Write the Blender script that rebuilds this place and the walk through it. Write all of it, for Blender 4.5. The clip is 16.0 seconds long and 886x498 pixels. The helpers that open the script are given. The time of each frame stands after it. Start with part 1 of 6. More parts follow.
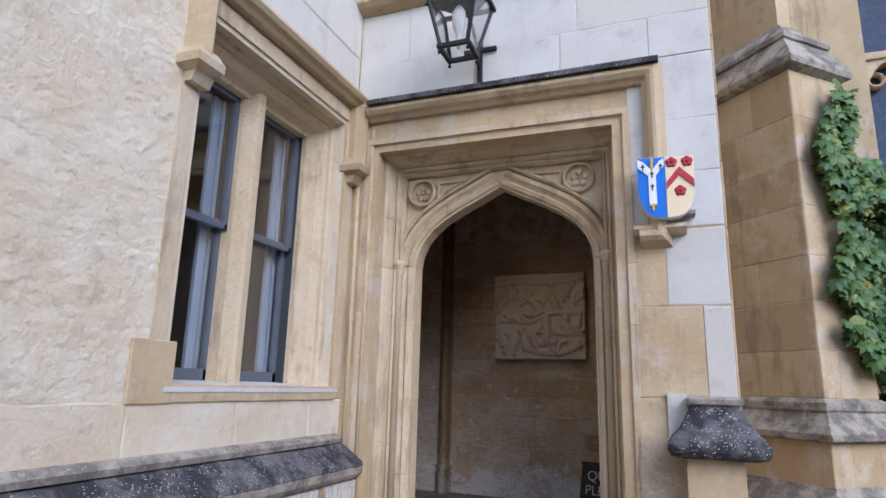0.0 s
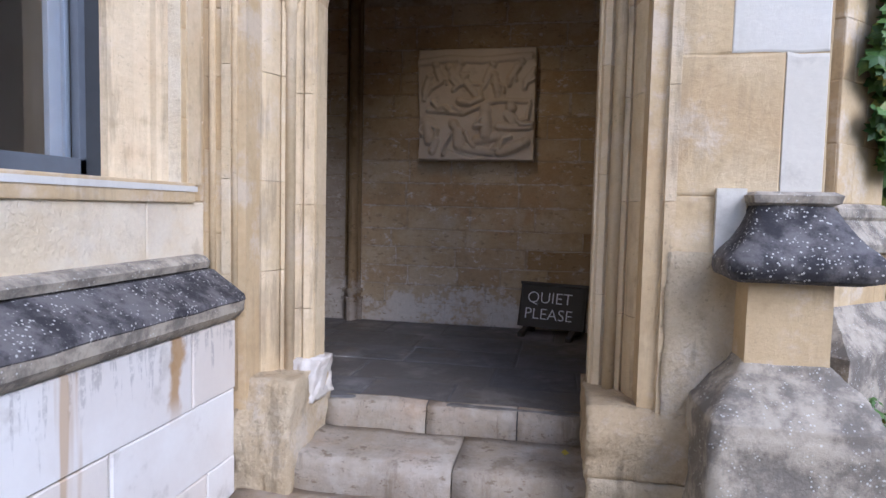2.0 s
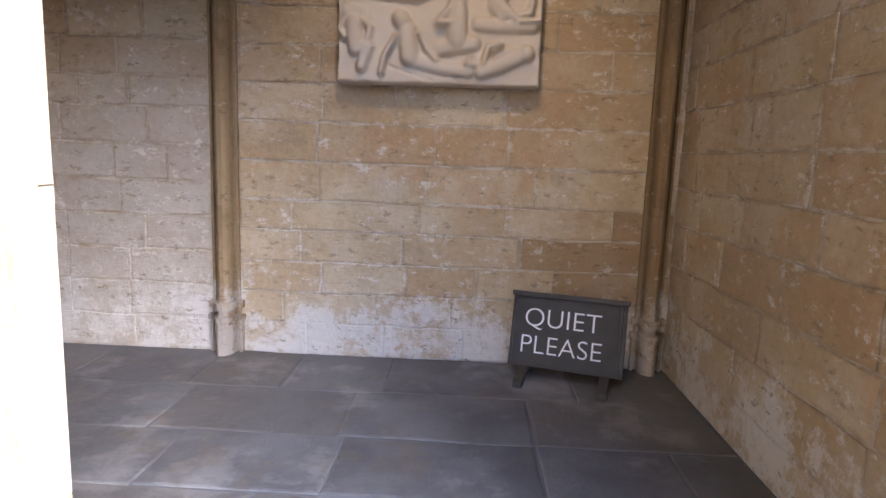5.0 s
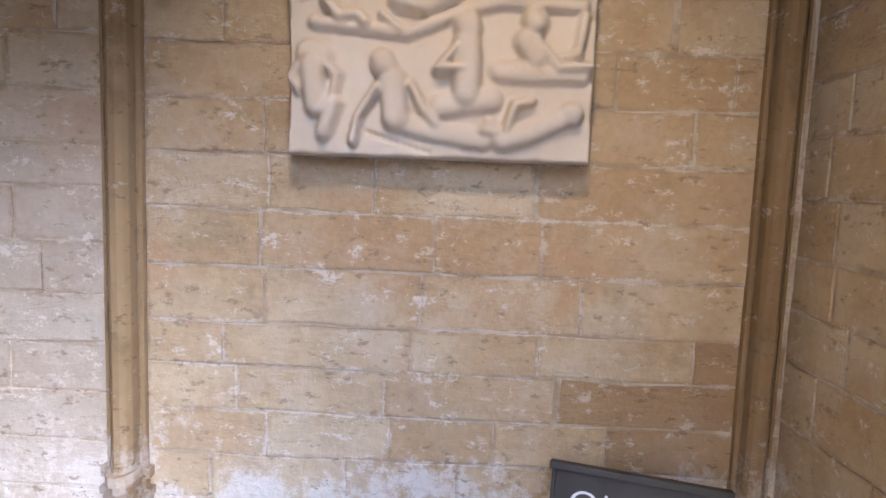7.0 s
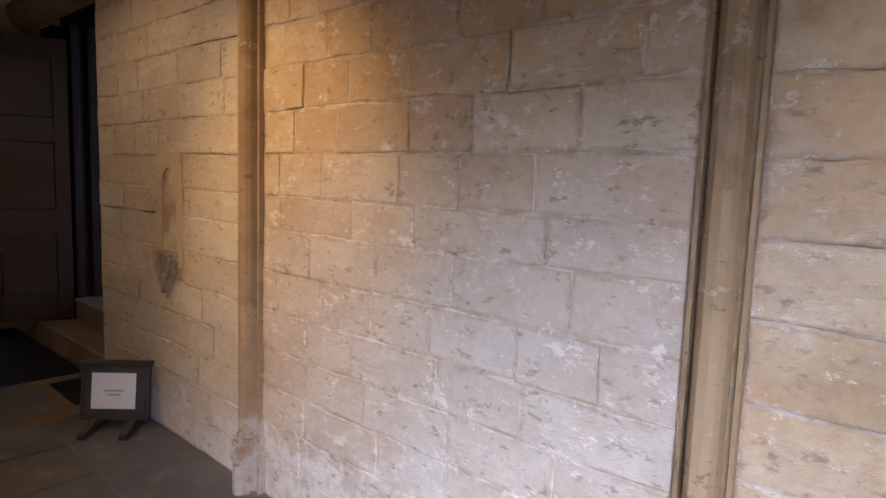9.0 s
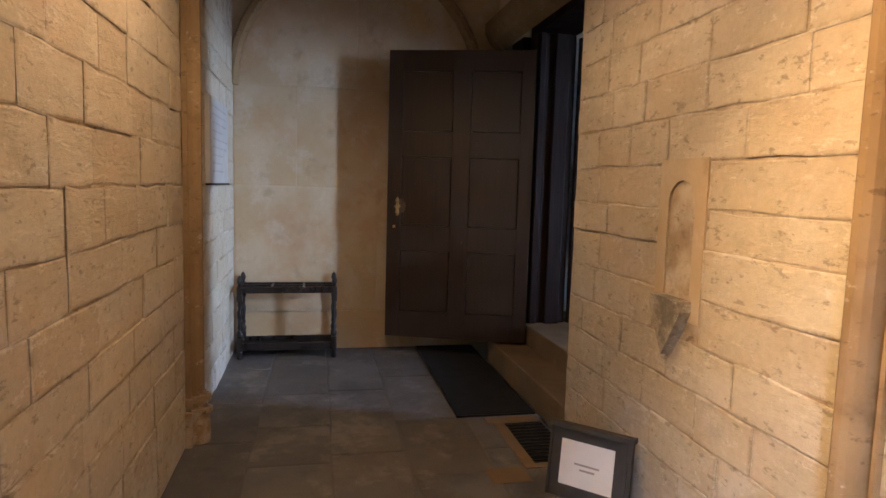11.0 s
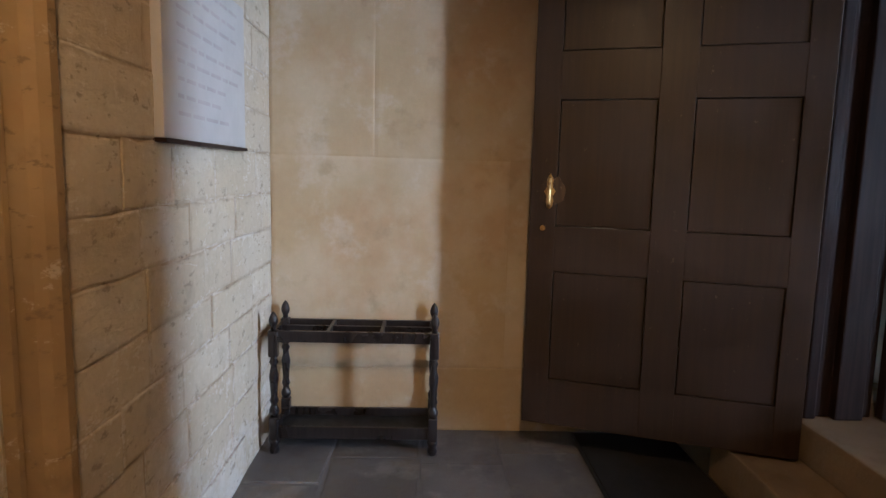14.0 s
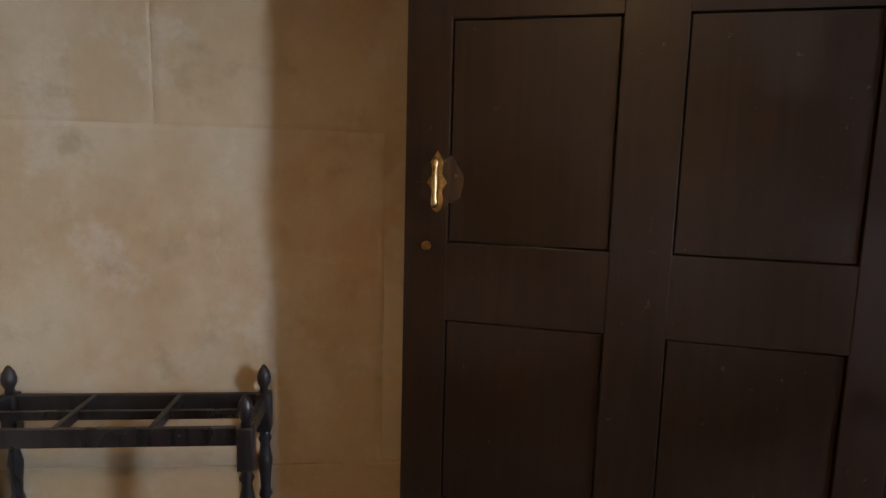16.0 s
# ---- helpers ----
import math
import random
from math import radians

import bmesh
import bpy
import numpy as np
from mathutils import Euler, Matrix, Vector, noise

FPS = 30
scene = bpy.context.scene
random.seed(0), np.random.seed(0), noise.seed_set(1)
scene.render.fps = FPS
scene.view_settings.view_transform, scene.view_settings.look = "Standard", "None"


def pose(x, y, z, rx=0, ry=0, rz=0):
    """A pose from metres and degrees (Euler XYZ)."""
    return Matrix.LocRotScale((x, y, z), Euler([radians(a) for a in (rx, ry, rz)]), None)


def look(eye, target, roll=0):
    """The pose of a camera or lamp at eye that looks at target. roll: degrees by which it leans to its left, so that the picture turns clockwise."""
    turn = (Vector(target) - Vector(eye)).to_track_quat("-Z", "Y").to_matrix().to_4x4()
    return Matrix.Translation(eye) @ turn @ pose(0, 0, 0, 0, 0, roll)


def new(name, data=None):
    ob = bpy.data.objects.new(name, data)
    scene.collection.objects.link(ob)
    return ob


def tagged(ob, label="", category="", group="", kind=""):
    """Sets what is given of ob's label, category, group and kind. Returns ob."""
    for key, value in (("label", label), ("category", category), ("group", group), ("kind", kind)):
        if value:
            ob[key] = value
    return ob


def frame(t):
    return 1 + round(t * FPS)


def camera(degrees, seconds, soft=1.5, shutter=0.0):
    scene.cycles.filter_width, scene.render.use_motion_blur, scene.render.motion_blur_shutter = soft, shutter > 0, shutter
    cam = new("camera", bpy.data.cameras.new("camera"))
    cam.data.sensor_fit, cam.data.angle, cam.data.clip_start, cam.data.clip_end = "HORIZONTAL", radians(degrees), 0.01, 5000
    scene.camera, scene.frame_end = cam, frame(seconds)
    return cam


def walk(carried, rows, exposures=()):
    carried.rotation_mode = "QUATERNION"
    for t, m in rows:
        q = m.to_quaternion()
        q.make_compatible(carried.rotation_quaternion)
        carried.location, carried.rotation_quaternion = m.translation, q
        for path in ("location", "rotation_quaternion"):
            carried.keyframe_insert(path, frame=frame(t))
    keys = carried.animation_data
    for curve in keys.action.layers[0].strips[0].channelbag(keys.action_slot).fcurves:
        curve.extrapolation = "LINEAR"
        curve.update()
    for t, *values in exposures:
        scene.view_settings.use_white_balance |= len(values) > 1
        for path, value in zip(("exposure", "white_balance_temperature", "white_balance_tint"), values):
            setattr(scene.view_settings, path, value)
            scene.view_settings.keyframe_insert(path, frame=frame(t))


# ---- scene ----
cam = camera(71.9, 16.0)
PATH = [
    (0, (0.365, 0.948, 1.495), (-0.424, 2.985, 1.986), 1.5),
    (0.5, (0.197, 1.244, 1.448), (-0.393, 3.375, 1.810), 1.4),
    (0.9, (0.047, 1.462, 1.419), (-0.488, 3.628, 1.612), 1.4),
    (1, (0.006, 1.540, 1.411), (-0.515, 3.714, 1.560), 1.4),
    (1.5, (-0.113, 1.851, 1.386), (-0.580, 4.042, 1.343), 1.3),
    (2, (-0.260, 2.222, 1.393), (-0.675, 4.418, 1.247), 1.3),
    (2.5, (-0.433, 2.564, 1.395), (-0.816, 4.757, 1.148), 1.4),
    (3, (-0.530, 2.868, 1.387), (-0.895, 5.055, 1.066), 1.3),
    (3.2, (-0.548, 2.994, 1.378), (-0.906, 5.180, 1.043), 1.3),
    (5.3, (-0.772, 4.315, 1.467), (-0.814, 6.530, 1.133), 2.0),
    (5.5, (-0.766, 4.430, 1.472), (-0.794, 6.647, 1.149), 2.0),
    (6, (-0.753, 4.708, 1.549), (-0.781, 6.933, 1.287), 2.0),
    (6.5, (-0.768, 4.896, 1.601), (-0.806, 7.124, 1.379), 2.0),
    (7, (-0.831, 5.099, 1.694), (-0.903, 7.326, 1.466), 2.1),
    (7.5, (-0.967, 5.245, 1.753), (-1.294, 7.450, 1.531), 2.1),
    (8, (-1.204, 5.374, 1.807), (-2.050, 7.437, 1.594), 2.3),
    (8.5, (-1.322, 5.494, 1.897), (-2.579, 7.332, 1.656), 2.0),
    (9, (-1.491, 5.611, 1.876), (-2.972, 7.274, 1.630), 2.0),
    (9.5, (-1.746, 5.723, 1.901), (-3.492, 7.104, 1.651), 1.7),
    (10, (-2.042, 5.714, 1.904), (-4.063, 6.643, 1.645), 1.5),
    (10.2, (-2.145, 5.702, 1.911), (-4.225, 6.490, 1.653), 1.7),
    (12.3, (-3.590, 5.786, 1.729), (-5.802, 6.072, 1.514), 1.3),
    (12.5, (-3.736, 5.800, 1.747), (-5.948, 6.067, 1.522), 1.4),
    (13, (-4.110, 5.762, 1.741), (-6.329, 5.960, 1.504), 1.4),
    (13.5, (-4.474, 5.753, 1.764), (-6.696, 5.864, 1.503), 1.5),
    (14, (-4.823, 5.798, 1.755), (-7.045, 5.860, 1.477), 1.4),
    (14.5, (-5.174, 5.808, 1.757), (-7.394, 5.869, 1.460), 1.4),
    (15, (-5.479, 5.858, 1.773), (-7.693, 5.943, 1.445), 1.4),
    (15.5, (-5.737, 6.022, 1.773), (-7.944, 6.151, 1.415), 1.2),
    (16, (-5.946, 6.213, 1.737), (-8.155, 6.409, 1.419), 1.5),
]
LIGHT = [(t, stops, kelvin, 19) for t, stops, kelvin in ((0, 1.05, 5400), (1.5, 1.3, 5350), (3.0, 1.6, 5350), (4.2, 2.2, 5350), (4.8, 3.0, 5400), (5.4, 3.72, 5250), (7.0, 3.87, 5200), (8.0, 3.78, 5050), (8.5, 3.92, 4950), (9.5, 4.15, 5050), (10.2, 4.5, 5450), (12.4, 5.22, 5200), (14.0, 5.18, 5650), (15.0, 5.15, 5650), (16.0, 4.72, 6100))]
walk(cam, [(t, look(eye, target, roll)) for t, eye, target, roll in PATH], LIGHT)

# ---- light ----
SUN_EL, SUN_AZ_W = 34.0, 46.0   # a veiled sun over the court roofs; degrees
world = bpy.data.worlds.new("world")
scene.world = world
world.use_nodes = True
wt = world.node_tree
wt.nodes.clear()
sky = wt.nodes.new("ShaderNodeTexSky")
sky.sky_type, sky.sun_disc = "NISHITA", False
sky.sun_elevation, sky.sun_rotation = radians(SUN_EL), radians(180 - SUN_AZ_W)
bg = wt.nodes.new("ShaderNodeBackground")
bg.inputs[1].default_value = 0.15
wo = wt.nodes.new("ShaderNodeOutputWorld")
wt.links.new(sky.outputs[0], bg.inputs[0])
wt.links.new(bg.outputs[0], wo.inputs[0])


def lamp(name, kind, m, energy, colour, size=0.1, size_y=None):
    d = bpy.data.lights.new(name, kind)
    d.energy, d.color = energy, colour
    if kind == "AREA":
        d.size = size
        if size_y:
            d.shape, d.size_y = "RECTANGLE", size_y
    elif kind == "POINT":
        d.shadow_soft_size = size
    ob = new(name, d)
    ob.matrix_world = m
    return ob


lamp("sun", "SUN", Matrix.Rotation(radians(SUN_AZ_W), 4, "Z") @ Matrix.Rotation(radians(90 - SUN_EL), 4, "X"), 0.9, (1.0, 0.95, 0.87)).data.angle = radians(42)
lamp("passage_lamp", "POINT", pose(-4.65, 5.85, 3.25), 2.7, (1.0, 0.64, 0.29), 0.03)
# two small wall spotlights: where each stands, what it is turned to, its width and power
SPOTS = (
    (Vector((-3.35, 5.22, 3.2)), Vector((-3.72, 7.05, 1.72)), 50, 15.0, (1.0, 0.59, 0.21)),
    (Vector((-0.92, 5.30, 3.3)), Vector((-0.85, 7.05, 1.45)), 66, 9.5, (1.0, 0.74, 0.42)),
)
for at, to, wide, watts, tone in SPOTS:
    spot = lamp("wall_spot", "SPOT", look(at, to), watts, tone)
    spot.data.spot_size, spot.data.spot_blend, spot.data.shadow_soft_size = radians(wide), 1.0, 0.12
lamp("window_sky", "AREA", look((-4.45, 10.55, 2.35), (-7.3, 5.05, 1.5)), 0.66, (0.72, 0.87, 1.0), 0.36, 2.2).data.spread = radians(44)


# ---- helpers of the scene ----
FLOOR = 0.465


def box(bm, x0, x1, y0, y1, z0, z1, bevel=0.0):
    vs = [bm.verts.new((x, y, z)) for x in (x0, x1) for y in (y0, y1) for z in (z0, z1)]
    fs = []
    for a, b, c, d in ((0, 1, 3, 2), (4, 6, 7, 5), (0, 4, 5, 1), (2, 3, 7, 6), (0, 2, 6, 4), (1, 5, 7, 3)):
        fs.append(bm.faces.new((vs[a], vs[b], vs[c], vs[d])))
    if bevel:
        es = list({e for f in fs for e in f.edges})
        bmesh.ops.bevel(bm, geom=es, offset=bevel, segments=2, affect="EDGES", profile=0.6)
    return vs


def link(name, bm, material, parent=None, label="", smooth=False):
    bmesh.ops.recalc_face_normals(bm, faces=bm.faces[:])
    me = bpy.data.meshes.new(name)
    bm.to_mesh(me)
    bm.free()
    if smooth:
        for p in me.polygons:
            p.use_smooth = True
    if material:
        me.materials.append(material)
    ob = new(name, me)
    if parent:
        ob.parent = parent
    if label:
        ob["label"] = label
    return ob


def part(name, bm, material, parent, label="", smooth=False):
    return link(name, bm, material, parent, label, smooth)


def root(name, label, category, m=None, group="", kind=""):
    ob = new(name)
    ob.empty_display_size = 0.1
    if m is not None:
        ob.matrix_world = m
    return tagged(ob, label, category, group, kind)


def boxed(name, dims, material, parent, label="", bevel=0.0):
    bm = bmesh.new()
    box(bm, *dims, bevel=bevel)
    return part(name, bm, material, parent, label)


def prism(bm, outline, axis, a, b):
    """A closed outline of (u, v) pushed from a to b along an axis; u, v are the other two axes in order."""
    def put(u, v, w):
        return (w, u, v) if axis == "x" else (u, w, v) if axis == "y" else (u, v, w)
    p = [bm.verts.new(put(u, v, a)) for u, v in outline]
    q = [bm.verts.new(put(u, v, b)) for u, v in outline]
    n = len(p)
    for i in range(n):
        bm.faces.new((p[i], p[(i + 1) % n], q[(i + 1) % n], q[i]))
    bm.faces.new(p)
    bm.faces.new(q)


def sweep(bm, path, profile, closed=False):
    """A profile [(out, depth)] carried along path [(u, z)] in the plane of u and z; out is to the right of the way, depth is along y."""
    n, rings = len(path), []
    for i in range(n):
        a = Vector(path[(i - 1) % n] if closed or i else path[0])
        b = Vector(path[i])
        c = Vector(path[(i + 1) % n] if closed or i < n - 1 else path[-1])
        d0 = (b - a).normalized() if (b - a).length else (c - b).normalized()
        d1 = (c - b).normalized() if (c - b).length else d0
        t = (d0 + d1).normalized()
        k = 1 / max(0.35, t.dot(d0))
        nrm = Vector((t.y, -t.x)) * k
        rings.append([bm.verts.new((b.x + nrm.x * o, d, b.y + nrm.y * o)) for o, d in profile])
    m = len(profile)
    for i in range(n if closed else n - 1):
        r, s = rings[i], rings[(i + 1) % n]
        for j in range(m):
            bm.faces.new((r[j], s[j], s[(j + 1) % m], r[(j + 1) % m]))
    if not closed:
        bm.faces.new(rings[0])
        bm.faces.new(rings[-1])


def lathe(bm, profile, x=0.0, y=0.0, seg=12, squash=1.0):
    """A turned shape from [(radius, z)] round the upright at x, y."""
    rings = []
    for r, z in profile:
        rings.append([bm.verts.new((x + r * math.cos(2 * math.pi * k / seg), y + squash * r * math.sin(2 * math.pi * k / seg), z)) for k in range(seg)])
    for r, s in zip(rings, rings[1:]):
        for k in range(seg):
            bm.faces.new((r[k], r[(k + 1) % seg], s[(k + 1) % seg], s[k]))
    bm.faces.new(rings[0])
    bm.faces.new(rings[-1])

# ---- materials ----
class Nodes:
    """A small builder for node materials; textures lie in world metres."""

    def __init__(self, name):
        self.m = bpy.data.materials.new(name)
        self.m.use_nodes = True
        self.t = self.m.node_tree
        self.b = self.t.nodes["Principled BSDF"]
        self.geo = self.t.nodes.new("ShaderNodeNewGeometry")
        self.info = self.t.nodes.new("ShaderNodeObjectInfo")

    def link(self, a, b):
        self.t.links.new(a, b)

    def noise(self, scale, detail=4.0, rough=0.55, stretch=(1, 1, 1), per_object=False):
        mp = self.t.nodes.new("ShaderNodeMapping")
        mp.inputs["Scale"].default_value = stretch
        self.link(self.geo.outputs["Position"], mp.inputs["Vector"])
        if per_object:
            add = self.t.nodes.new("ShaderNodeVectorMath")
            add.operation = "MULTIPLY_ADD"
            add.inputs[1].default_value = (1, 1, 1)
            cmb = self.t.nodes.new("ShaderNodeVectorMath")
            cmb.operation = "SCALE"
            cmb.inputs[0].default_value = (37, 11, 23)
            self.link(self.info.outputs["Random"], cmb.inputs["Scale"])
            self.link(mp.outputs[0], add.inputs[0])
            self.link(cmb.outputs[0], add.inputs[2])
            src = add.outputs[0]
        else:
            src = mp.outputs[0]
        n = self.t.nodes.new("ShaderNodeTexNoise")
        n.inputs["Scale"].default_value, n.inputs["Detail"].default_value, n.inputs["Roughness"].default_value = scale, detail, rough
        self.link(src, n.inputs["Vector"])
        return n.outputs["Fac"]

    def voronoi(self, scale, rnd=1.0):
        n = self.t.nodes.new("ShaderNodeTexVoronoi")
        n.inputs["Scale"].default_value, n.inputs["Randomness"].default_value = scale, rnd
        self.link(self.geo.outputs["Position"], n.inputs["Vector"])
        return n.outputs["Distance"]

    def step(self, v, lo, hi, a=0.0, b=1.0):
        n = self.t.nodes.new("ShaderNodeMapRange")
        n.interpolation_type = "SMOOTHSTEP"
        for k, x in zip(("From Min", "From Max", "To Min", "To Max"), (lo, hi, a, b)):
            n.inputs[k].default_value = x
        self.link(v, n.inputs["Value"])
        return n.outputs[0]

    def math(self, op, a, b):
        n = self.t.nodes.new("ShaderNodeMath")
        n.operation = op
        for i, x in enumerate((a, b)):
            if isinstance(x, (int, float)):
                n.inputs[i].default_value = x
            else:
                self.link(x, n.inputs[i])
        return n.outputs[0]

    def axis(self, k):
        n = self.t.nodes.new("ShaderNodeSeparateXYZ")
        self.link(self.geo.outputs["Position"], n.inputs[0])
        return n.outputs[k]

    def joint(self):
        """About the metres from a laid block's joints: its mesh is one unit long and high."""
        tc, sep = self.t.nodes.new("ShaderNodeTexCoord"), self.t.nodes.new("ShaderNodeSeparateXYZ")
        self.link(tc.outputs["Object"], sep.inputs[0])
        gaps = [self.math("MULTIPLY", self.math("SUBTRACT", 0.5, self.math("ABSOLUTE", sep.outputs[k], 0)), w) for k, w in ((0, 0.42), (2, 0.17))]
        return self.math("MINIMUM", *gaps)

    def mix(self, f, a, b, mode="MIX"):
        n = self.t.nodes.new("ShaderNodeMix")
        n.data_type, n.blend_type = "RGBA", mode
        if isinstance(f, (int, float)):
            n.inputs[0].default_value = f
        else:
            self.link(f, n.inputs[0])
        for i, x in ((6, a), (7, b)):
            if isinstance(x, tuple):
                n.inputs[i].default_value = (*x, 1)
            else:
                self.link(x, n.inputs[i])
        return n.outputs[2]

    def done(self, colour, rough=0.85, bumps=(), metal=0.0, spec=0.3):
        if isinstance(colour, tuple):
            self.b.inputs["Base Color"].default_value = (*colour, 1)
        else:
            self.link(colour, self.b.inputs["Base Color"])
        if isinstance(rough, (int, float)):
            self.b.inputs["Roughness"].default_value = rough
        else:
            self.link(rough, self.b.inputs["Roughness"])
        self.b.inputs["Metallic"].default_value = metal
        self.b.inputs["Specular IOR Level"].default_value = spec
        last = None
        for h, strength, dist in bumps:
            n = self.t.nodes.new("ShaderNodeBump")
            n.inputs["Strength"].default_value, n.inputs["Distance"].default_value = strength, dist
            self.link(h, n.inputs["Height"])
            if last:
                self.link(last, n.inputs["Normal"])
            last = n.outputs[0]
        if last:
            self.link(last, self.b.inputs["Normal"])
        return self.m


def stone_mat(name, a, b, c, rough_bump=0.004, grain=0.5, salt=0.0, pale=0.0, rust=0.0, scale=1.0, vary=1.0, sheen=0.0, streak=0.0, bay_grey=0.0, soot=0.0, laid=False):
    """Limestone: a and b mix over each block, c shows in stains; salt: white bloom that climbs from the floor; rust: orange patches."""
    n = Nodes(name)
    r = n.info.outputs["Random"]
    broad = n.noise(2.2 * scale, 5, 0.6, per_object=True)
    fine = n.noise(38 * scale, 6, 0.65)
    col = n.mix(n.step(broad, 0.36, 0.64), a, b)
    col = n.mix(n.math("MULTIPLY", n.step(r, 0.35, 1.0), 0.75 * vary), col, c)
    patch = n.noise(5.5 * scale, 6, 0.62)
    if rust:
        col = n.mix(n.math("MULTIPLY", n.step(n.noise(1.7, 5, 0.6), 0.5, 0.68), rust), col, (0.40, 0.19, 0.055))
    col = n.mix(n.step(patch, 0.56, 0.7, 0, 0.45), col, tuple(0.55 * v for v in c))
    if pale:
        col = n.mix(n.math("MULTIPLY", n.step(n.noise(3.1, 6, 0.7), 0.52, 0.66), pale), col, (0.66, 0.62, 0.55))
    # bluish grey low in the middle bay, fading upwards and to the left
    if bay_grey:
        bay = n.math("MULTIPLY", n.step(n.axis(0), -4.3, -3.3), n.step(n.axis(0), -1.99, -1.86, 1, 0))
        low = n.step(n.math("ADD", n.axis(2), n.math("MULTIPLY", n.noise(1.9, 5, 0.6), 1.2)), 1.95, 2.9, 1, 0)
        col = n.mix(n.math("MULTIPLY", n.math("MULTIPLY", bay, low), bay_grey), col, n.mix(n.noise(7, 6, 0.7), (0.35, 0.355, 0.365), (0.53, 0.555, 0.585)))
    if laid:
        d = n.joint()
        rag = n.math("ADD", d, n.math("MULTIPLY", n.noise(17, 7, 0.75), 0.05))
        col = n.mix(n.math("MULTIPLY", n.step(rag, 0.025, 0.040, 1, 0), 0.55), col, (0.24, 0.155, 0.08))
        crust = n.math("ADD", d, n.math("MULTIPLY", n.noise(11, 9, 0.8, (0.8, 0.8, 1.3)), 0.09))
        where = n.step(n.noise(2.7, 4, 0.6), 0.4, 0.56)
        skin = n.noise(4.3, 5, 0.62, (1, 1, 2.6))
        flake = n.step(skin, 0.46, 0.56)
        rim = n.math("MULTIPLY", n.math("MULTIPLY", n.step(skin, 0.50, 0.52), n.step(skin, 0.53, 0.55, 1, 0)), n.step(n.noise(13, 6, 0.7), 0.54, 0.6))
        col = n.mix(n.math("MULTIPLY", rim, 0.6), col, (0.76, 0.72, 0.64))
        col = n.mix(n.math("MULTIPLY", flake, 0.15), col, tuple(0.6 * v for v in c))
        col = n.mix(n.math("MULTIPLY", n.math("MULTIPLY", n.step(crust, 0.040, 0.052, 1, 0), where), 0.6), col, (0.78, 0.75, 0.69))
    if salt:
        h = n.step(n.axis(2), 0.52, 1.2, 0.10, -0.11)
        s = n.math("ADD", n.math("ADD", n.math("MULTIPLY", n.noise(3.1, 8, 0.75), 0.6), n.math("MULTIPLY", n.noise(13, 6, 0.75), 0.4)), h)
        col = n.mix(n.math("MULTIPLY", n.step(s, 0.52, 0.62), 0.9 * salt), col, (0.76, 0.75, 0.73))
        soft = n.step(n.math("ADD", n.noise(1.3, 4, 0.6), h), 0.42, 0.66)
        col = n.mix(n.math("MULTIPLY", soft, 0.3 * salt), col, (0.60, 0.57, 0.52))
        s2 = n.step(n.noise(10, 10, 0.8, (0.9, 0.9, 1.3)), 0.578, 0.63)
        col = n.mix(n.math("MULTIPLY", s2, 0.8 * salt), col, (0.78, 0.75, 0.69))
        pit = n.step(n.noise(23, 6, 0.7, (0.7, 0.7, 1.4)), 0.585, 0.655)
        col = n.mix(n.math("MULTIPLY", pit, 0.8), col, (0.12, 0.08, 0.045))
    col = n.mix(0.5 * grain, col, n.mix(fine, tuple(0.6 * v for v in a), tuple(min(0.9, 1.25 * v) for v in b)))
    if soot:
        run = n.math("ADD", n.noise(9, 6, 0.7, (1, 1, 0.12)), n.math("MULTIPLY", n.noise(2.4, 4, 0.6), 0.5))
        col = n.mix(n.math("MULTIPLY", n.step(run, 0.78, 0.92), 0.7 * soot), col, (0.15, 0.115, 0.075))
        speck = n.math("MULTIPLY", n.step(n.noise(52, 5, 0.7), 0.58, 0.66), n.step(n.noise(4.3, 4, 0.6), 0.42, 0.6))
        col = n.mix(n.math("MULTIPLY", speck, 0.6 * soot), col, (0.11, 0.09, 0.065))
    if streak:
        run = n.math("ADD", n.noise(24, 4, 0.65, (1, 1, 0.10)), n.step(n.axis(2), 0.55, 0.92, -0.22, 0.06))
        col = n.mix(n.math("MULTIPLY", n.math("MULTIPLY", n.step(run, 0.52, 0.6), n.step(n.noise(34, 4, 0.7), 0.36, 0.55)), streak), col, (0.12, 0.11, 0.10))
        run = n.math("ABSOLUTE", n.math("ADD", n.math("SUBTRACT", n.axis(1), 4.16), n.math("MULTIPLY", n.math("SUBTRACT", n.noise(6, 4, 0.6), 0.5), 0.14)), 0)
        col = n.mix(n.math("MULTIPLY", n.math("MULTIPLY", n.step(run, 0.015, 0.045, 1, 0), n.step(n.axis(2), 0.58, 0.72)), 0.85), col, (0.36, 0.21, 0.075))
        brown = n.noise(7, 3, 0.6, (1, 1, 0.05))
        col = n.mix(n.math("MULTIPLY", n.step(brown, 0.63, 0.68), 1.9 * streak), col, (0.42, 0.27, 0.12))
    worn = [(flake, 0.3, 0.005)] if laid else []
    return n.done(col, n.step(fine, 0.3, 0.7, 0.78 - sheen, 0.95 - sheen), worn + [(broad, 0.5, rough_bump * 2.5), (n.noise(15, 8, 0.78), 0.8, rough_bump * 1.3), (patch, 0.6, rough_bump * 1.6), (fine, 0.7, rough_bump * 0.5)])


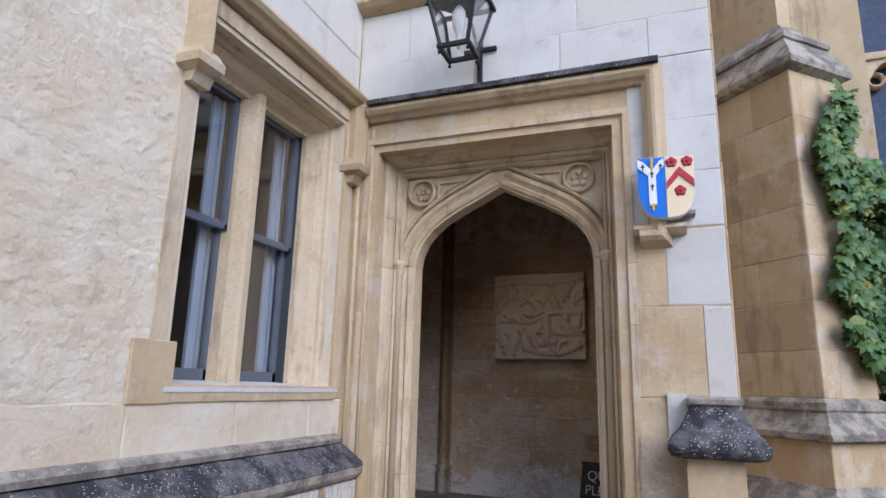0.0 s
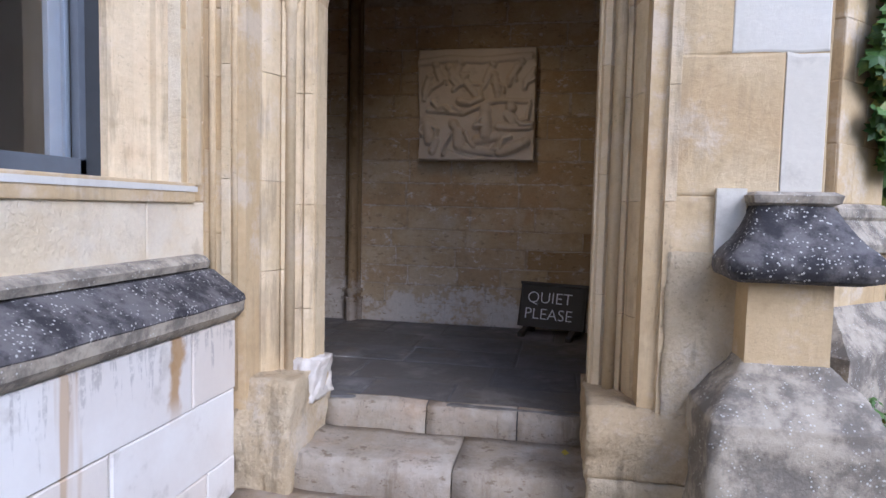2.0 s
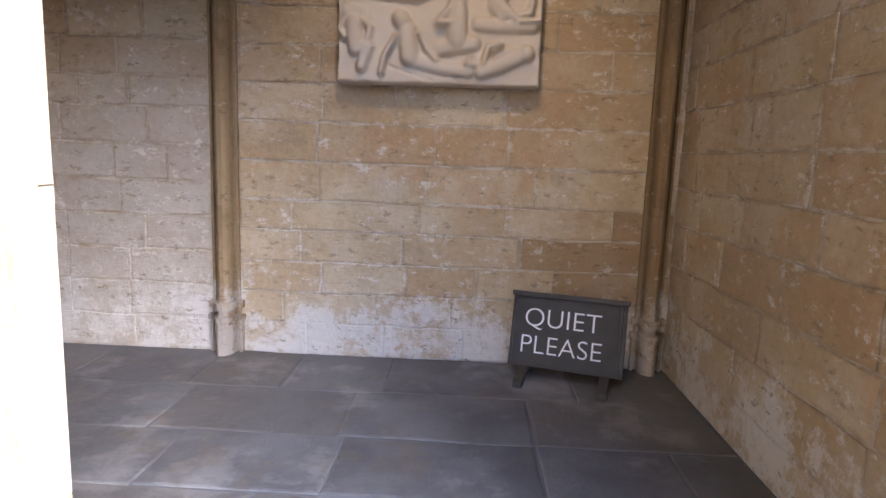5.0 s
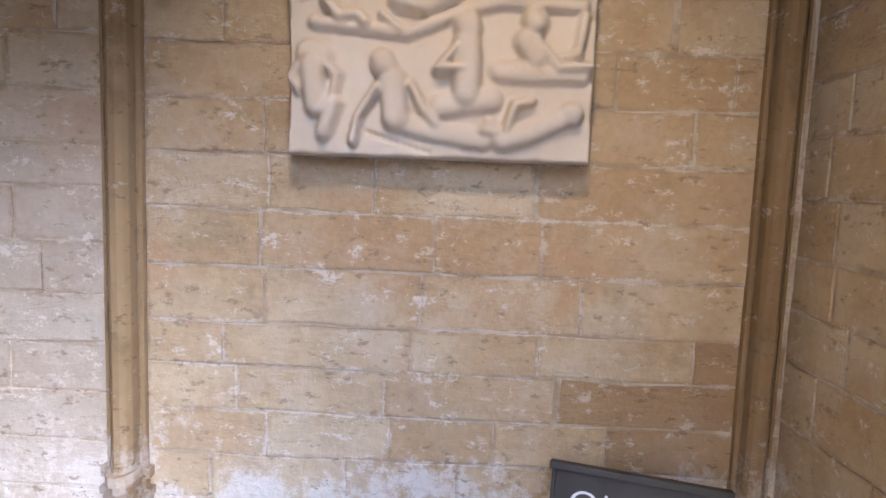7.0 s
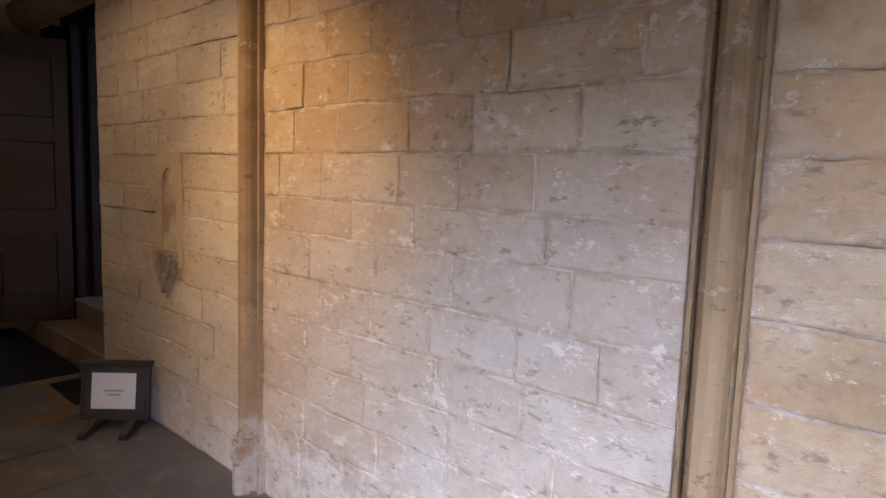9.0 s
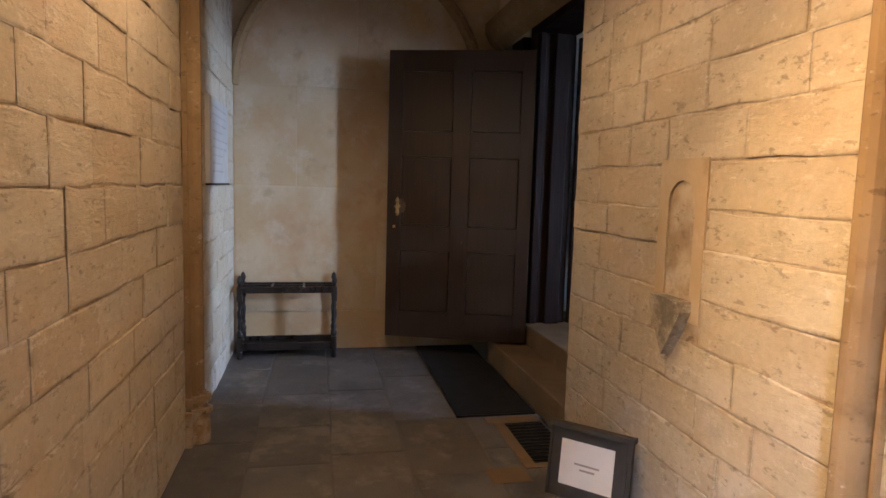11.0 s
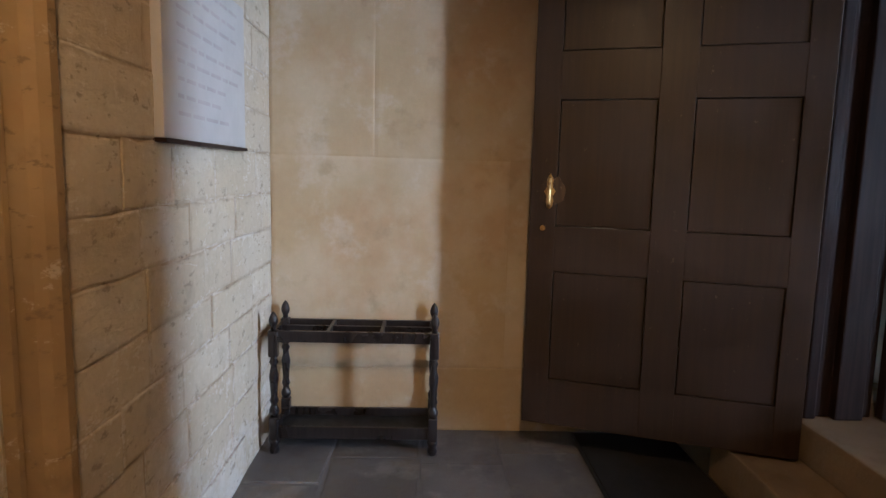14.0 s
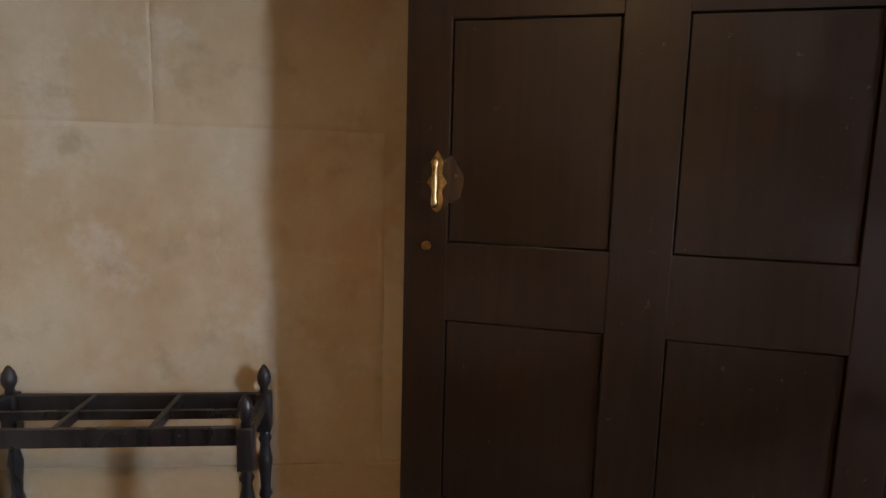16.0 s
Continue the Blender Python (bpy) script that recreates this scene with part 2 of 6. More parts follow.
def lichen_mat(name, dark, light, spots=0.62):
    n = Nodes(name)
    base = n.mix(n.step(n.noise(6, 6, 0.7), 0.4, 0.62), dark, light)
    v = n.voronoi(56)
    dots = n.math("MULTIPLY", n.step(v, 0.16, 0.26, 1, 0), n.step(n.noise(9, 4, 0.6), spots - 0.09, spots - 0.01))
    small = n.math("MULTIPLY", n.step(n.voronoi(75), 0.18, 0.3, 1, 0), n.step(n.noise(17, 3, 0.6), 0.5, 0.58))
    col = n.mix(n.math("MAXIMUM", n.math("MULTIPLY", dots, 0.65), n.math("MULTIPLY", small, 0.6)), base, (0.62, 0.61, 0.55))
    fine = n.noise(60, 5, 0.7)
    return n.done(col, 0.92, [(n.noise(14, 6, 0.7), 0.7, 0.012), (fine, 0.5, 0.003)])


def wood_mat(name, a, b, rough=0.45, stretch=(1, 1, 0.06), worn=0.0, spec=0.4):
    n = Nodes(name)
    g = n.noise(46, 5, 0.6, stretch)
    big = n.noise(3, 4, 0.6)
    col = n.mix(n.step(g, 0.35, 0.65), a, b)
    col = n.mix(n.step(big, 0.45, 0.7, 0, 0.4), col, tuple(1.7 * v for v in b))
    if worn:
        col = n.mix(n.math("MULTIPLY", n.step(n.noise(31, 5, 0.7), 0.66, 0.72), worn), col, (0.3, 0.22, 0.15))
    return n.done(col, n.step(big, 0.35, 0.7, rough - 0.1, rough + 0.15), [(g, 0.25, 0.0015), (big, 0.2, 0.004)], spec=spec)


def paint_mat(name, colour, rough=0.5, vary=0.25, bump=0.001):
    n = Nodes(name)
    f = n.noise(9, 6, 0.65)
    col = n.mix(n.step(f, 0.35, 0.7, 0, vary), colour, tuple(0.55 * v for v in colour))
    return n.done(col, n.step(f, 0.3, 0.7, rough, min(1, rough + 0.2)), [(n.noise(55, 4, 0.6), 0.3, bump)])


ROUGH_STONE = stone_mat("rough_cream_stone", (0.69, 0.56, 0.36), (0.76, 0.67, 0.51), (0.66, 0.50, 0.28), 0.010, 0.6, rust=0.15, pale=0.3, scale=1.6)
TAN_STONE = stone_mat("tan_dressed_stone", (0.50, 0.37, 0.20), (0.60, 0.48, 0.30), (0.46, 0.31, 0.14), 0.005, 0.7, rust=0.2, pale=0.55, soot=0.3)
PALE_STONE = stone_mat("pale_dressed_stone", (0.55, 0.53, 0.46), (0.63, 0.61, 0.55), (0.60, 0.55, 0.44), 0.0022, 0.4, soot=0.12)
MOULD_STONE = stone_mat("moulded_stone", (0.54, 0.42, 0.245), (0.64, 0.53, 0.36), (0.46, 0.31, 0.14), 0.006, 0.8, pale=0.35, rust=0.4, soot=0.55)
WHITE_STONE = stone_mat("whitish_plinth_stone", (0.64, 0.60, 0.54), (0.70, 0.68, 0.63), (0.62, 0.55, 0.46), 0.0018, 0.2, streak=0.35)
BROWN_STONE = stone_mat("brown_chapel_stone", (0.46, 0.34, 0.18), (0.54, 0.42, 0.25), (0.36, 0.25, 0.13), 0.003, 0.6, pale=0.4, soot=0.5)
IN_STONE = stone_mat("ochre_passage_stone", (0.44, 0.305, 0.15), (0.57, 0.46, 0.30), (0.36, 0.21, 0.08), 0.007, 0.8, salt=1.0, rust=0.65, bay_grey=0.6, laid=True, pale=0.25)
BUFF_STONE = stone_mat("buff_passage_stone", (0.50, 0.415, 0.29), (0.59, 0.525, 0.41), (0.43, 0.335, 0.215), 0.005, 0.8, salt=0.5, rust=0.25, laid=True, pale=0.25)
END_STONE = stone_mat("smooth_end_wall_stone", (0.46, 0.345, 0.20), (0.54, 0.44, 0.30), (0.44, 0.31, 0.15), 0.002, 0.4, rust=0.4, scale=0.7, pale=0.3, vary=0.5)
DARK_STONE = stone_mat("dark_damp_stone", (0.30, 0.185, 0.085), (0.38, 0.26, 0.135), (0.25, 0.145, 0.06), 0.009, 0.7, salt=0.6, rust=0.3, laid=True)
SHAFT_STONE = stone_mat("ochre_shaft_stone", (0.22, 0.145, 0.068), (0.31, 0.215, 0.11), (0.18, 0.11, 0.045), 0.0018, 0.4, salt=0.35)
MORTAR = stone_mat("mortar", (0.32, 0.23, 0.13), (0.56, 0.48, 0.36), (0.25, 0.16, 0.08), 0.006, 0.5, salt=0.6, scale=3.0)
FLAG = stone_mat("grey_flagstone", (0.074, 0.071, 0.071), (0.165, 0.157, 0.152), (0.115, 0.10, 0.08), 0.006, 0.7, pale=0.22, vary=1.2, soot=0.6, sheen=0.30)
STEP_STONE = stone_mat("worn_step_stone", (0.21, 0.168, 0.118), (0.33, 0.275, 0.20), (0.31, 0.205, 0.105), 0.008, 0.7, pale=0.3, rust=0.4, soot=0.8, salt=0.15)
JOINT = paint_mat("floor_joint", (0.15, 0.147, 0.145), 0.9)
INNER_STEP = stone_mat("tan_inner_step_stone", (0.17, 0.115, 0.062), (0.25, 0.18, 0.105), (0.14, 0.09, 0.045), 0.007, 0.6, rust=0.4, soot=0.4)
WHITE_ROUGH = stone_mat("broken_white_stone", (0.66, 0.63, 0.58), (0.74, 0.72, 0.68), (0.60, 0.52, 0.42), 0.012, 0.5, soot=0.3)
TAN_ROUGH = stone_mat("worn_tan_stone", (0.50, 0.38, 0.22), (0.62, 0.52, 0.36), (0.44, 0.30, 0.14), 0.02, 0.9, rust=0.25, pale=0.7, soot=0.6, scale=1.5)
RELIEF_STONE = stone_mat("carved_relief_stone", (0.55, 0.46, 0.345), (0.61, 0.53, 0.42), (0.49, 0.39, 0.275), 0.0012, 0.3)
LICHEN = lichen_mat("lichen_dark_stone", (0.035, 0.033, 0.035), (0.14, 0.13, 0.125), 0.55)
LICHEN_GREY = lichen_mat("weathered_grey_stone", (0.17, 0.15, 0.122), (0.40, 0.35, 0.27), 0.68)
DOOR_WOOD = wood_mat("dark_oak_door", (0.019, 0.009, 0.004), (0.027, 0.0128, 0.0057), 0.40, worn=0.25, spec=0.42)
WORN_WOOD = wood_mat("rubbed_oak", (0.032, 0.016, 0.007), (0.085, 0.046, 0.02), 0.5, worn=0.8)
FRAME_WOOD = wood_mat("dark_frame_wood", (0.012, 0.006, 0.004), (0.022, 0.011, 0.008), 0.6, spec=0.15)
STAND_WOOD = wood_mat("ebonised_wood", (0.010, 0.008, 0.008), (0.022, 0.017, 0.015), 0.35)
SIGN_PAINT = paint_mat("dark_grey_sign_paint", (0.060, 0.054, 0.046), 0.55)
LETTER = paint_mat("white_letter_paint", (0.78, 0.78, 0.76), 0.5, 0.1)
PAPER = paint_mat("white_paper", (0.82, 0.81, 0.79), 0.7, 0.06, 0.0003)
PRINT = paint_mat("faint_print", (0.40, 0.36, 0.36), 0.8, 0.1)
RED_PRINT = paint_mat("faded_red_print", (0.44, 0.395, 0.375), 0.8, 0.3)
BOARD_PAINT = paint_mat("cream_board_paint", (0.46, 0.44, 0.41), 0.55, 0.1)
SASH = paint_mat("blue_grey_sash_paint", (0.11, 0.125, 0.145), 0.4, 0.2)
SHUTTER = paint_mat("pale_blue_shutter_paint", (0.30, 0.36, 0.43), 0.5, 0.2)
SASH_DARK = paint_mat("dark_sash_edge_paint", (0.05, 0.055, 0.06), 0.4, 0.2)
PLASTER = paint_mat("pale_plaster", (0.66, 0.65, 0.61), 0.85, 0.12)
DARK_ROOM = paint_mat("darkened_room_wall", (0.16, 0.145, 0.12), 0.9)
IRON = paint_mat("black_painted_iron", (0.016, 0.016, 0.017), 0.38, 0.3, 0.002)
BLUE = paint_mat("heraldic_blue_paint", (0.02, 0.16, 0.58), 0.4, 0.12)
CREAM = paint_mat("heraldic_cream_paint", (0.80, 0.66, 0.40), 0.45, 0.08)
RED = paint_mat("heraldic_red_paint", (0.42, 0.035, 0.05), 0.4, 0.15)
WHITE = paint_mat("heraldic_white_paint", (0.78, 0.80, 0.82), 0.45, 0.06)
GOLD = paint_mat("gold_paint", (0.65, 0.45, 0.10), 0.35, 0.1)
MAT_FIBRE = paint_mat("black_mat_fibre", (0.012, 0.011, 0.010), 0.95, 0.4, 0.006)
nb = Nodes("worn_brass")
BRASS = nb.done(nb.mix(nb.step(nb.noise(40, 4, 0.6), 0.4, 0.65), (0.62, 0.43, 0.18), (0.30, 0.17, 0.07)), 0.32, [(nb.noise(60), 0.2, 0.001)], metal=1.0)
ne = Nodes("garden_soil")
SOIL = ne.done(ne.mix(ne.step(ne.noise(22, 6, 0.7), 0.4, 0.62), (0.05, 0.035, 0.022), (0.16, 0.125, 0.09)), 0.95, [(ne.noise(30, 6, 0.7), 0.9, 0.03)])
nl = Nodes("lawn_ground")
LAWN = nl.done(nl.mix(nl.step(nl.noise(40, 6, 0.7), 0.35, 0.65), (0.035, 0.075, 0.016), (0.09, 0.14, 0.035)), 0.95, [(nl.noise(90, 4, 0.7), 0.9, 0.03)])
npv = Nodes("court_gravel")
GRAVEL = npv.done(npv.mix(npv.step(npv.noise(60, 5, 0.7), 0.38, 0.62), (0.12, 0.11, 0.09), (0.26, 0.235, 0.20)), 0.95, [(npv.noise(70, 5, 0.7), 0.9, 0.012)])


def leaf_mat(name, a, b, c):
    n = Nodes(name)
    r = n.geo.outputs["Random Per Island"]
    col = n.mix(n.step(r, 0.0, 0.6), a, b)
    col = n.mix(n.step(r, 0.86, 0.97), col, c)
    n.b.inputs["Subsurface Weight"].default_value = 0.0
    return n.done(n.mix(n.step(n.noise(60, 3), 0.4, 0.7, 0, 0.4), col, tuple(0.6 * v for v in a)), 0.5, spec=0.35)


LEAF = leaf_mat("creeper_leaf", (0.035, 0.085, 0.018), (0.095, 0.175, 0.038), (0.24, 0.25, 0.05))
LEAF_GREY = leaf_mat("lavender_leaf", (0.12, 0.155, 0.115), (0.20, 0.235, 0.19), (0.25, 0.24, 0.27))
LEAF_HEDGE = leaf_mat("hedge_leaf", (0.022, 0.055, 0.014), (0.05, 0.10, 0.025), (0.09, 0.13, 0.03))
GLASS = bpy.data.materials.new("window_glass")
GLASS.use_nodes = True
gt = GLASS.node_tree
gt.nodes.clear()
g_out, g_mix = gt.nodes.new("ShaderNodeOutputMaterial"), gt.nodes.new("ShaderNodeMixShader")
g_t, g_g, g_f = gt.nodes.new("ShaderNodeBsdfTransparent"), gt.nodes.new("ShaderNodeBsdfGlossy"), gt.nodes.new("ShaderNodeLayerWeight")
g_p, g_a = gt.nodes.new("ShaderNodeMath"), gt.nodes.new("ShaderNodeMath")
g_g.inputs["Roughness"].default_value = 0.02
g_p.operation, g_a.operation = "POWER", "MULTIPLY_ADD"
g_p.inputs[1].default_value = 3.0
g_a.inputs[1].default_value, g_a.inputs[2].default_value = 0.9, 0.04
gt.links.new(g_f.outputs["Facing"], g_p.inputs[0])
gt.links.new(g_p.outputs[0], g_a.inputs[0])
gt.links.new(g_a.outputs[0], g_mix.inputs[0])
gt.links.new(g_t.outputs[0], g_mix.inputs[1])
gt.links.new(g_g.outputs[0], g_mix.inputs[2])
gt.links.new(g_mix.outputs[0], g_out.inputs[0])

# ---- plan ----
YF, YI, YB = 4.58, 5.05, 7.045      # porch front face, inner face, back wall face
XE, XR, XB = -7.78, 0.215, -5.68    # end wall, right wall, end of the back wall
XL = -1.74                          # face of the window wall
TOP = 3.75
AX0, AX1, ASP = -1.362, -0.118, 2.32   # jambs and springing of the pointed opening
ARCH = [(AX1, FLOOR)] + [(AX1 - 1.1 * dx, ASP + 1.065 * dz) for dx, dz in ((0, 0), (0.015, 0.09), (0.05, 0.17), (0.11, 0.245), (0.19, 0.31), (0.3, 0.375), (0.43, 0.44), (0.5655, 0.512))]
ARCH += [(AX0 + AX1 - x, z) for x, z in reversed(ARCH[:-1])]
rnd = random.Random(7)


def structure(ob, label="", category=""):
    return tagged(ob, label, category, kind="structure")


def wall(name, bm, material, label):
    return structure(link(name, bm, material), label, "wall")


# ---- pieces: dressed stones ----
def stone_mesh(name, seed, material, worn):
    """A block of unit length (x) and height (z), its face at y = -1, with worn corners and edges."""
    r = random.Random(seed)
    w = worn
    ring = []
    for x, z in ((0, 0), (0.33, 0), (0.7, 0), (1, 0), (1, 0.5), (1, 1), (0.66, 1), (0.3, 1), (0, 1), (0, 0.5)):
        ring.append((x - 0.5 + r.uniform(-1, 1) * 0.008 * w, z - 0.5 + r.uniform(-1, 1) * 0.026 * w))
    verts, faces, n = [], [], len(ring)
    for k, (s, d) in enumerate(((1.0, 0.6), (1.0, -0.72), (0.975 - 0.006 * w, -1.0))):
        for x, z in ring:
            sz = s if k < 2 else s - 0.022 * w
            verts.append((x * s, d + (r.uniform(-0.03, 0.03) * w if k == 2 else 0), z * sz))
    for k in range(2):
        for i in range(n):
            j = (i + 1) % n
            faces.append((k * n + i, k * n + j, (k + 1) * n + j, (k + 1) * n + i))
    faces.append(tuple(range(2 * n, 3 * n)))
    me = bpy.data.meshes.new(name)
    me.from_pydata(verts, [], faces)
    me.materials.append(material)
    bm = bmesh.new()
    bm.from_mesh(me)
    bmesh.ops.recalc_face_normals(bm, faces=bm.faces[:])
    bm.to_mesh(me)
    bm.free()
    return me


POOLS = {}


def pool(material, worn, count=6):
    key = (material.name, worn)
    if key not in POOLS:
        POOLS[key] = [stone_mesh("stone", 11 + i, material, worn) for i in range(count)]
    return POOLS[key]


def free_spans(a, b, z0, z1, holes):
    spans = [(a, b)]
    for h0, h1, g0, g1 in holes:
        if min(z1, g1) - max(z0, g0) > 0.25 * (z1 - z0):
            cut = []
            for s0, s1 in spans:
                if h0 > s0:
                    cut.append((s0, min(s1, h0)))
                if h1 < s1:
                    cut.append((max(s0, h1), s1))
            spans = [s for s in cut if s[1] - s[0] > 0.03]
    return spans


def lay(parent, turn, u0, u1, courses, lengths, material, seed, holes=(), proud=0.014, gap=0.007, worn=1.0, name="stone", choose=None, jut=0.0025):
    """Lays stones on a face: turn maps (u along, -out, up) to the world, faces at out = 0."""
    r = random.Random(seed)
    for z0, z1 in zip(courses, courses[1:]):
        for s0, s1 in free_spans(u0, u1, z0, z1, holes):
            u, first = s0, True
            while u < s1 - 0.02:
                l = r.uniform(*lengths) * (r.uniform(0.35, 1.0) if first and s0 == u0 else 1)
                first = False
                if s1 - u - l < 0.6 * lengths[0]:
                    l = s1 - u
                mat = choose(u + l / 2, (z0 + z1) / 2, r) if choose else material
                me = r.choice(pool(mat, worn))
                ob = new(name, me)
                ob.parent = parent
                out = r.uniform(-jut, jut)
                ob.matrix_world = turn @ Matrix.Translation((u + l / 2, -out, (z0 + z1) / 2)) @ Matrix.Diagonal((max(0.02, l - gap), proud, z1 - z0 - gap, 1)) @ Matrix.Translation((0, 1, 0))
                u += l




def face_s(y):
    return Matrix.Translation((0, y, 0))


def face_n(y):
    """Looks to +y; u runs along -x."""
    return Matrix.Translation((0, y, 0)) @ Matrix.Rotation(math.pi, 4, "Z")


def face_e(x):
    """Looks to +x; u runs along +y."""
    return Matrix.Translation((x, 0, 0)) @ Matrix.Rotation(math.pi / 2, 4, "Z")


def face_w(x):
    """Looks to -x; u runs along -y."""
    return Matrix.Translation((x, 0, 0)) @ Matrix.Rotation(-math.pi / 2, 4, "Z")


def face_up(z):
    """Looks up; u runs along x, the second way along y."""
    return Matrix.Translation((0, 0, z)) @ Matrix.Rotation(-math.pi / 2, 4, "X")


def coursed(z0, z1, h, seed, jitter=0.02):
    r, zs = random.Random(seed), [z0]
    while zs[-1] < z1 - 0.6 * h:
        zs.append(zs[-1] + h + r.uniform(-jitter, jitter))
    zs[-1] = z1
    return zs


# ---- ground and garden ----
bm = bmesh.new()
box(bm, -60, 60, -60, 90, -0.5, 0.0)
ground = structure(link("ground", bm, GRAVEL), "pale gravel court before the stone porch", "ground")
bm = bmesh.new()
prism(bm, [(0.86, 3.2), (12, 2.6), (12, 8.5), (1.9, 8.5), (0.66, 6.3), (0.66, 4.75), (0.86, 4.7)], "z", -0.1, 0.035)
structure(link("flower_bed_soil", bm, SOIL), "dark crumbly soil of the flower bed", "soil")
bm = bmesh.new()
prism(bm, [(2.6, 5.2), (14, 4.0), (30, 30), (3.3, 30), (2.9, 8.4)], "z", -0.1, 0.05)
structure(link("lawn", bm, LAWN), "short mown green lawn beyond the bed", "lawn")

# unseen walls added round the court to cut off light from the low sky
bm = bmesh.new()
box(bm, -2.3, 22, -13.6, -13, 0, 6.0)
wall("wall_court_south", bm, BROWN_STONE, "unseen plain stone wall added to block low sky light")
bm = bmesh.new()
box(bm, 18, 18.6, -13, 8.5, 0, 6.0)
wall("wall_court_east", bm, BROWN_STONE, "unseen plain stone wall added to block low sky light")
bm = bmesh.new()
box(bm, XL - 0.42, XL, -13, -3, 0, 6.6)
wall("wall_court_west", bm, TAN_STONE, "unseen plain stone wall added to block low sky light")

# ---- floor, steps ----
bm = bmesh.new()
box(bm, XE, XB + 6.1, YI - 0.02, YB, -0.1, FLOOR - 0.004)
floor = structure(link("floor", bm, JOINT), "dark grey worn flagstone passage floor", "floor")
lay(floor, face_up(FLOOR), XE + 0.005, XR, coursed(YI - 0.02, YB, 0.40, 3, 0.09), (0.36, 0.85), FLAG, 5, proud=0.01, gap=0.007, worn=0.9, name="flagstone")


def worn_step(name, x0, x1, y0, y1, z0, z1, joints, label):
    ob = structure(root(name, label, "step"), label, "step")
    xs = [x0, *joints, x1]
    for a, b in zip(xs, xs[1:]):
        bm = bmesh.new()
        box(bm, a + 0.003, b - 0.003, y0, y1, z0, z1)
        bmesh.ops.subdivide_edges(bm, edges=bm.edges[:], cuts=5, use_grid_fill=True)
        for v in bm.verts:
            q = noise.noise(v.co * 5.0) * 0.012 + noise.noise(v.co * 17.0) * 0.005
            near_edge = max(0, 1 - ((v.co.y - y0) + (z1 - v.co.z)) / 0.09)
            v.co.z += q * (v.co.z > z0 + 0.02) - 0.016 * near_edge
            v.co.y += q * (v.co.y < y0 + 0.02) + 0.012 * near_edge
        part("stone", bm, STEP_STONE, ob, smooth=True)
    return ob


worn_step("step_1", -1.36, -0.12, 5.0, 5.065, 0.1, FLOOR + 0.008, (-0.85, -0.42), "worn tan stone top step with rough front")
worn_step("step_2", -1.45, -0.03, 4.63, 5.0, 0.0, FLOOR - 0.135, (-0.66,), "worn grey-brown stone step, two blocks")
worn_step("step_3", -1.58, 0.12, 4.22, 4.63, -0.05, FLOOR - 0.29, (-0.95, -0.3), "low worn grey stone step at the ground")

# ---- porch front ----
X0F, X1F, ZTOPF = -2.3, 0.64, 6.6
bm = bmesh.new()
hole = [(0.05, 0.0), (0.05, 3.1), (-1.55, 3.1), (-1.55, 0.0)]
prism(bm, [(X0F, 0), (X0F, ZTOPF), (X1F, ZTOPF), (X1F, 0), *hole], "y", YF + 0.006, 4.88)
wall_front = wall("wall_front", bm, TAN_STONE, "pale and tan ashlar porch front with pointed doorway")
bm = bmesh.new()
back_hole = [(x, z if z > FLOOR else 0) for x, z in ARCH]
prism(bm, [(X0F, 0), (X0F, ZTOPF), (X1F, ZTOPF), (X1F, 0), *back_hole], "y", 4.88, 4.97)
part("spandrel_wall", bm, MOULD_STONE, wall_front, "tan carved stone behind the square frame")
bm = bmesh.new()
rear = [(-0.02, 0.0), (-0.02, 2.62), (-0.3, 2.92), (-0.74, 3.05), (-1.2, 2.92), (-1.47, 2.62), (-1.47, 0.0)]
prism(bm, [(X0F, 0), (X0F, ZTOPF), (X1F, ZTOPF), (X1F, 0), *rear], "y", 4.97, YI)
part("rear_arch_wall", bm, MOULD_STONE, wall_front)


def front_choice(u, z, r):
    if z > 3.3 or u > 0.48 and z > 1.4 or u > 0.15 and 1.85 < z:
        return PALE_STONE
    return TAN_STONE


frame_hole = (-1.645, 0.145, -1, 3.3)
corner_hole = (0.145, 0.7, -1, 2.41)
lay(wall_front, face_s(YF), -1.735, X1F, [0.0, 0.34, 0.66, 0.94, 1.27, 1.62, 1.92, 2.2, 2.42, 2.75, 3.08, 3.5, 3.78, 4.2], (0.42, 0.75), TAN_STONE, 21, [frame_hole, corner_hole], choose=front_choice, gap=0.0025, worn=0.4, proud=0.007)
for a, b, z0, z1, mat in ((0.145, 0.38, 0.0, 0.66, TAN_STONE), (0.38, X1F, 0.0, 0.66, TAN_STONE), (0.145, 0.376, 0.66, 1.218, TAN_STONE), (0.376, X1F, 0.66, 1.218, TAN_STONE),
                          (0.145, 0.50, 1.218, 1.46, TAN_STONE), (0.145, 0.50, 1.46, 1.966, TAN_STONE), (0.50, X1F, 1.218, 1.966, PALE_STONE), (0.145, 0.322, 1.966, 2.41, TAN_STONE), (0.322, X1F, 1.966, 2.41, PALE_STONE)):
    lay(wall_front, face_s(YF), a, b, [z0, z1], (5, 6), mat, int(90 + 100 * z1 + 10 * a), gap=0.003, worn=0.4, proud=0.008)
lay(wall_front, face_s(YF), -1.735, X1F, [4.3, 4.65, 5.0, 5.4, 5.8, 6.2, 6.6], (0.5, 0.9), PALE_STONE, 22, gap=0.0025, worn=0.3, proud=0.007)
lay(wall_front, face_e(X1F + 0.013), YF + 0.01, 8.4, [0.0, 0.4, 0.8, 1.2, 1.6, 2.0, 2.4, 2.8, 3.2, 3.6, 4.0, 4.4], (0.5, 0.8), BROWN_STONE, 23, gap=0.004, worn=0.5)

